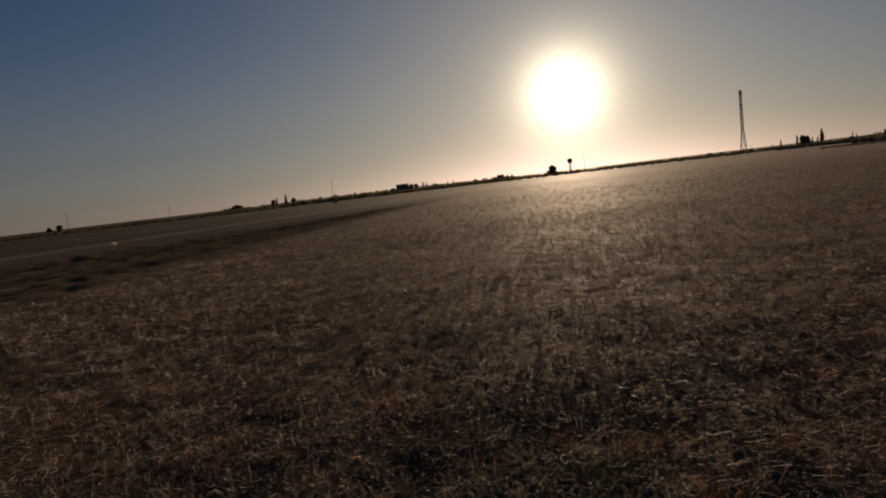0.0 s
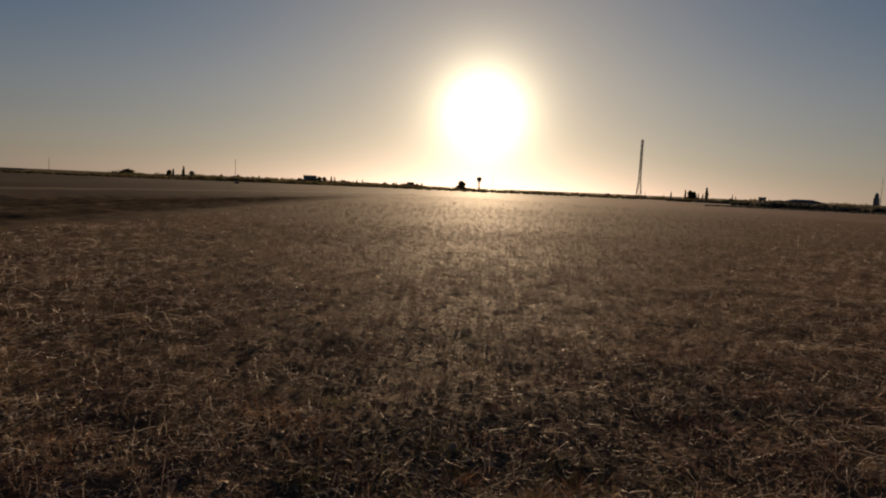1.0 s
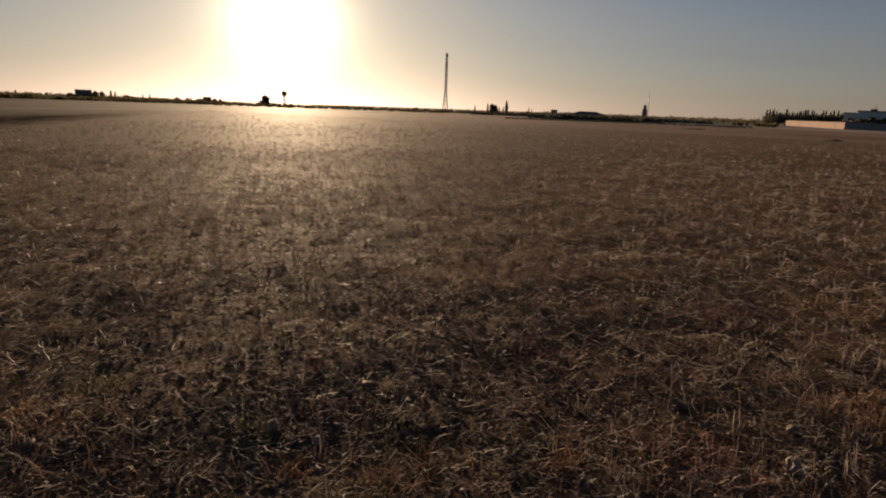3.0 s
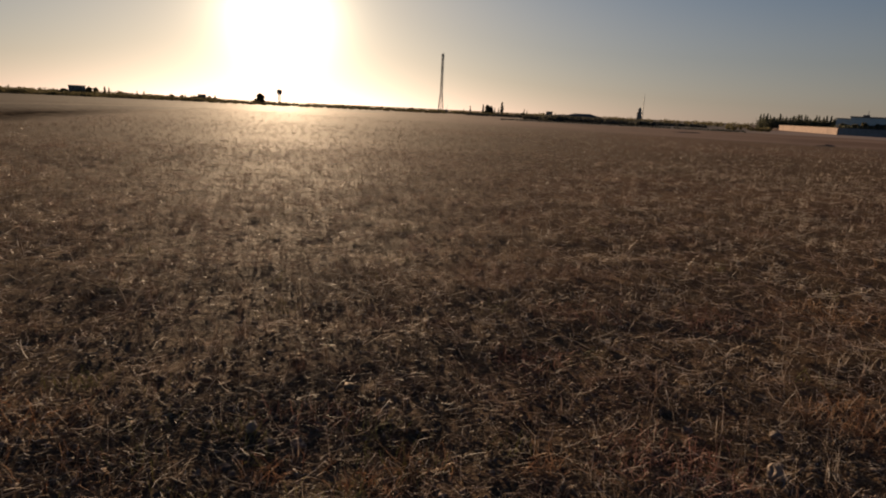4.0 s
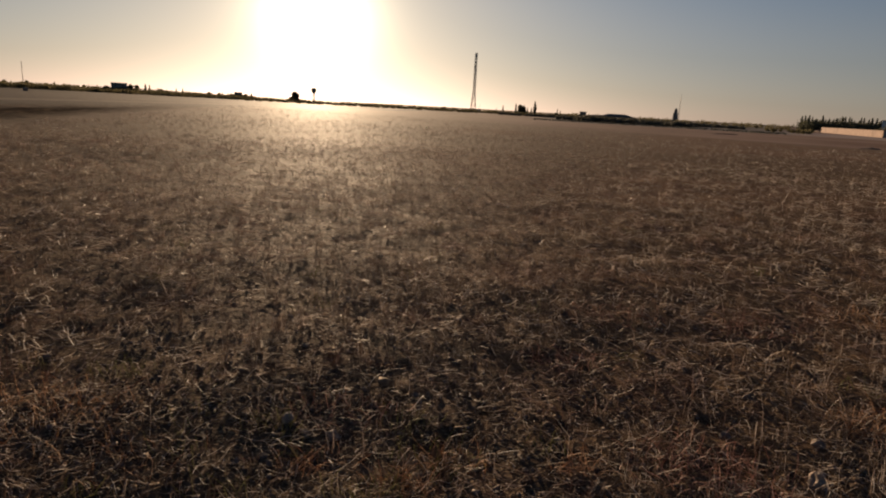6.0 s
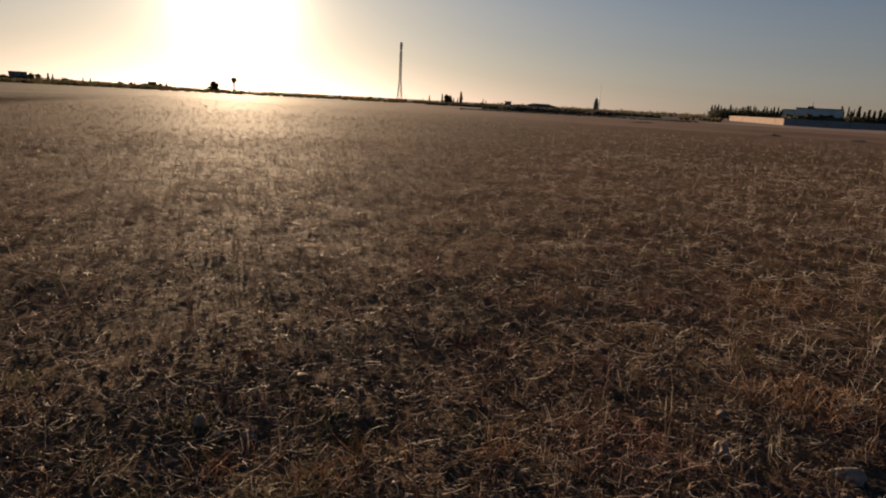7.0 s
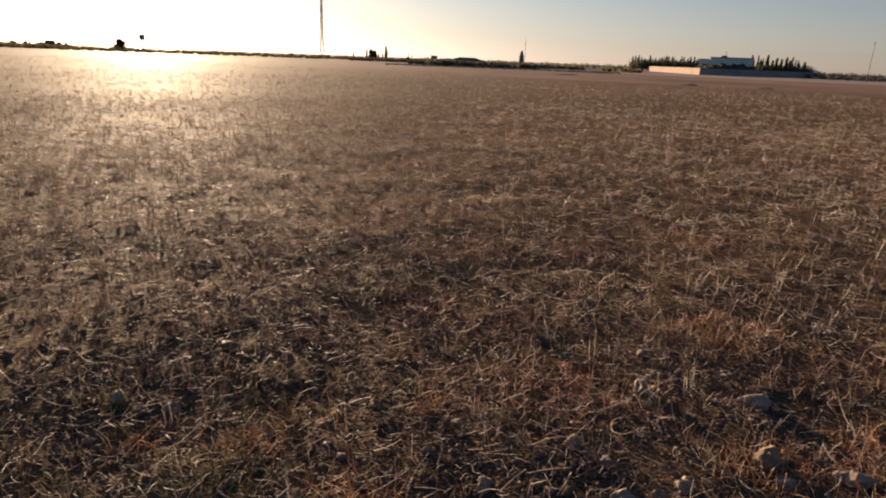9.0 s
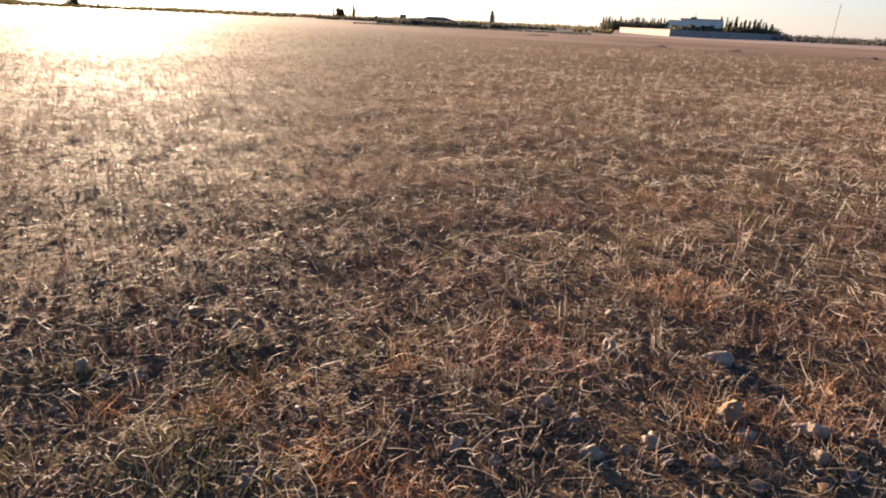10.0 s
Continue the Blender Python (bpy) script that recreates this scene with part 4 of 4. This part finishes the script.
def field_cover():
    rng = np.random.RandomState(21)
    stand, lie, pale = [], [], []

    def thickness(n):
        return np.minimum(0.0006 + rng.gamma(2.0, 0.00042, n), 0.0026)

    # rings: near, far, tufts per m2, stalks a tuft, loose straws per m2, bleached straws per m2 and their breadth, thickness, segments
    for r0, r1, tufts, per, loose, top, broad, thick, segs in ((1.3, 3.6, 125, 5, 1200, 360, 0.85, 0.8, 3), (3.6, 6.0, 105, 5, 560, 285, 1.25, 0.95, 2), (6.0, 11.0, 66, 4, 170, 190, 1.9, 1.25, 1),
                                                               (11.0, 22.0, 38, 3, 40, 76, 2.4, 1.75, 1), (22.0, 45.0, 16, 2, 7, 9, 2.6, 2.2, 1), (45.0, 110.0, 1.4, 2, 1.0, 0.4, 5.0, 3.4, 1)):
        wide = -96 if r0 < 3.6 else -80 if r0 < 6 else -68
        x, y = scatter(rng, r0, r1, tufts, wide)
        # drilled rows, 15 cm apart
        row = (x * 0.94 + y * 0.34)
        shift = (np.round(row / 0.15) * 0.15 - row) * (0.55 if r0 < 5 else 0.25)
        x, y = x + shift * 0.94, y + shift * 0.34
        high = np.repeat(np.clip(rng.gamma(4.0, 0.24, len(x)), 0.3, 1.9), per)
        x, y = np.repeat(x, per) + rng.normal(0, 0.017 * thick, len(x) * per), np.repeat(y, per) + rng.normal(0, 0.017 * thick, len(y) * per)
        n = len(x)
        base = np.stack([x, y, ground_z(x, y) - 0.01], -1)
        tall = np.clip(rng.gamma(4.0, 0.018, n) * high, 0.02, 0.21) * (1 + 0.6 * vnoise(x / 1.1, y / 1.1))
        # the cut was left higher on the eastern side
        tall = tall * (1 + 0.12 * sstep(x - CX, 2.0, 7.0))
        stand.append(stalks(base, rng.uniform(0, 6.283, n), np.abs(rng.normal(0.08, 0.3, n)), tall, thickness(n) * thick, rng.normal(0.2, 0.7, n), min(segs, 2)))
        x, y = scatter(rng, r0, r1, loose, wide)
        n = len(x)
        # straw lies in thin mats, thicker here and there
        mat = 0.012 + 0.04 * np.clip(0.5 + 1.2 * vnoise(x / 0.23 + 2, y / 0.23), 0, 1)
        base = np.stack([x, y, ground_z(x, y) + 0.002 + mat * rng.rand(n)], -1)
        lie.append(stalks(base, rng.uniform(0, 6.283, n), rng.normal(1.5, 0.14, n), np.clip(rng.gamma(2.4, 0.038, n), 0.015, 0.26), thickness(n) * thick,
                          rng.normal(0.05, 0.35, n), segs, rng.normal(0, 0.9, n)))
        # bleached straws lie singly underfoot and show as small bunches farther off
        bunch = 1 if r0 < 3 else 3 if r0 < 5 else 5
        x, y = scatter(rng, r0, r1, top / bunch, wide)
        n = len(x) * bunch
        x, y = np.repeat(x, bunch) + rng.normal(0, 0.014 * broad * (bunch > 1), n), np.repeat(y, bunch) + rng.normal(0, 0.014 * broad * (bunch > 1), n)
        base = np.stack([x, y, ground_z(x, y) + 0.012 + 0.045 * rng.rand(n)], -1)
        pale.append(stalks(base, rng.uniform(0, 6.283, n), rng.normal(1.42, 0.22, n), np.clip(rng.gamma(2.6, 0.029, n), 0.02, 0.17) * (0.8 + 0.2 * broad), rng.uniform(0.0008, 0.002, n) * broad,
                           rng.normal(0.1, 0.5, n), max(segs, 2) if r0 < 6 else 1, rng.normal(0, 1.1, n)))
    # curled dead leaf blades, a little broader than the stalks
    for r0, r1, count in ((0.3, 5.0, 110), (5.0, 10.0, 40)):
        x, y = scatter(rng, r0, r1, count)
        n = len(x)
        base = np.stack([x, y, ground_z(x, y) + rng.uniform(0.0, 0.03, n)], -1)
        lie.append(stalks(base, rng.uniform(0, 6.283, n), rng.normal(0.9, 0.4, n), rng.uniform(0.03, 0.09, n), rng.uniform(0.0012, 0.0024, n), rng.normal(1.4, 0.9, n), 3, rng.normal(0, 0.8, n)))
    # thinner cover under and behind the walk
    for r0, r1, count, a0, a1 in ((0.2, 1.4, 120, -96, 264), (1.4, 6.0, 60, 58, 264), (6.0, 9.0, 24, 58, 264), (5.0, 9.0, 60, -96, -68)):
        for flat in (False, True):
            x, y = scatter(rng, r0, r1, count * 1.5 if flat else count, a0, a1)
            n = len(x)
            base = np.stack([x, y, ground_z(x, y) + (0.01 if flat else -0.01)], -1)
            lean = rng.normal(1.48, 0.16, n) if flat else np.abs(rng.normal(0.12, 0.3, n))
            (lie if flat else stand).append(stalks(base, rng.uniform(0, 6.283, n), lean, rng.uniform(0.04, 0.15, n), rng.uniform(0.001, 0.0022, n), rng.normal(0.15, 0.5, n), 1))
    join("stubble", stand, M_STUBBLE, "short dry cut stalks standing all over the field", "stubble")
    join("loose_straw", lie, M_LITTER, "loose dull brown straw strewn over the soil", "straw")
    join("bleached_straw", pale, M_BLEACHED, "loose sun-bleached pale straw lying on top", "straw")


def weeds():
    rng = np.random.RandomState(33)
    spots = [(6.7, 7.16, 0.19, 210), (6.78, 6.93, 0.17, 130), (4.56, 6.61, 0.12, 90), (5.68, 6.72, 0.2, 300), (4.37, 6.38, 0.13, 110), (4.68, 6.14, 0.12, 90), (6.5, 5.95, 0.28, 240), (6.24, 6.0, 0.13, 110), (5.74, 8.71, 0.2, 120),
             (6.66, 8.66, 0.22, 170), (4.04, 6.94, 0.16, 90), (2.79, 6.63, 0.28, 110), (3.2, 6.43, 0.25, 100), (2.57, 6.85, 0.25, 90), (1.83, 5.79, 0.28, 90), (7.6, 6.75, 0.35, 280),
             (5.71, 6.58, 0.2, 150), (5.08, 6.6, 0.1, 70), (4.99, 5.85, 0.13, 110), (4.77, 5.98, 0.13, 110), (3.95, 6.49, 0.13, 90), (6.85, 6.1, 0.13, 90), (7.85, 9.0, 0.45, 420), (5.2, 7.79, 0.16, 120), (7.0, 7.13, 0.2, 230), (6.87, 7.33, 0.15, 110), (7.12, 6.84, 0.22, 110), (6.98, 6.6, 0.2, 80)]
    def tangle(x0, y0, size, n):
        a, r = rng.uniform(0, 6.283, n), size * np.sqrt(rng.rand(n)) * rng.uniform(0.7, 1.5, n)
        x, y = x0 + r * np.cos(a), y0 + r * np.sin(a) * 0.75
        base = np.stack([x, y, ground_z(x, y) - 0.005], -1)
        return stalks(base, rng.uniform(0, 6.283, n), np.abs(rng.normal(0.95, 0.45, n)), rng.uniform(0.03, 0.14, n), rng.uniform(0.001, 0.002, n), rng.normal(0.6, 1.0, n), 3, rng.normal(0, 0.9, n))

    for i, (x0, y0, size, n) in enumerate(spots):
        red = i in (3, 8, 9, 10, 16, 23)
        ob = new("weed_clump", raw_mesh("weed_clump", *tangle(x0, y0, size * 1.5 if red else size, n), M_REDWEED if red else M_WEED))
        tagged(ob, "wide tangled patch of dry orange-brown weed" if size > 0.3 else "small tuft of dry %s weed in stubble" % ("reddish-pink" if red else "orange-brown"), "weed", "dry weed clumps", "stuff")
    pieces = []
    for _ in range(9):
        a, r = math.radians(rng.uniform(-55, 50)), math.sqrt(rng.uniform(30, 300))
        pieces.append(tangle(CX + r * math.sin(a), CY + r * math.cos(a), rng.uniform(0.12, 0.4), int(rng.uniform(25, 70))))
    join("dry_weeds", pieces, M_WEED, "scattered dry orange-brown weeds across the field", "weeds")
    pieces = []
    spots = [(2.24, 7.21), (3.17, 6.18), (4.96, 6.72), (5.59, 7.87), (0.38, 6.78), (1.24, 10.66), (5.04, 8.69), (3.91, 6.56)]
    spots += [(CX + rng.uniform(-6, 6), CY + rng.uniform(2, 9)) for _ in range(26)] + [(rng.uniform(2.6, 4.6), rng.uniform(5.9, 7.2)) for _ in range(22)]
    for x0, y0 in spots:
        n = 16
        x, y = x0 + rng.normal(0, 0.06, n), y0 + rng.normal(0, 0.06, n)
        base = np.stack([x, y, ground_z(x, y) - 0.005], -1)
        pieces.append(stalks(base, rng.uniform(0, 6.283, n), np.abs(rng.normal(0.4, 0.3, n)), rng.uniform(0.04, 0.13, n), rng.uniform(0.0009, 0.0018, n), rng.normal(0.5, 0.5, n), 3))
    join("green_sprouts", pieces, M_GREEN, "sparse low green sprouts between the stubble", "weeds")


def clods(name, dense, low, mean, material, label, category, seed):
    rng = np.random.RandomState(seed)
    bm = bmesh.new()
    bmesh.ops.create_icosphere(bm, subdivisions=1, radius=1.0)
    bm.verts.ensure_lookup_table()
    v0 = np.array([v.co[:] for v in bm.verts])
    f0 = np.array([[v.index for v in f.verts] for f in bm.faces])
    bm.free()
    xs, ys = [], []
    for r0, r1, d in ((0.8, 3.4, dense), (3.4, 5.0, dense * 0.4)):
        x, y = scatter(rng, r0, r1, d)
        xs.append(x)
        ys.append(y)
    x, y = np.concatenate(xs), np.concatenate(ys)
    n = len(x)
    size = np.clip(low + rng.gamma(2.0, mean, n), 0.005, 0.032)
    shape = size[:, None, None] * (1 + 0.35 * rng.normal(size=(n, len(v0), 1)).clip(-1.5, 1.5)) * np.stack([rng.uniform(0.8, 1.4, n), rng.uniform(0.8, 1.3, n), rng.uniform(0.55, 0.9, n)], -1)[:, None, :]
    v = v0[None] * shape + np.stack([x, y, ground_z(x, y) + size * 0.25], -1)[:, None, :]
    f = f0[None] + (np.arange(n) * len(v0))[:, None, None]
    ob = new(name, raw_mesh(name, v.reshape(-1, 3), f.reshape(-1, 3), material))
    tagged(ob, label, category, kind="stuff")


field_cover()
weeds()
clods("soil_clods", 330, 0.002, 0.0028, M_CLOD, "small crumbly brown clods of soil between stalks", "clods", 44)
clods("pebbles", 330, 0.003, 0.0021, M_PEBBLE, "small grey-tan pebbles scattered between stalks", "pebbles", 45)
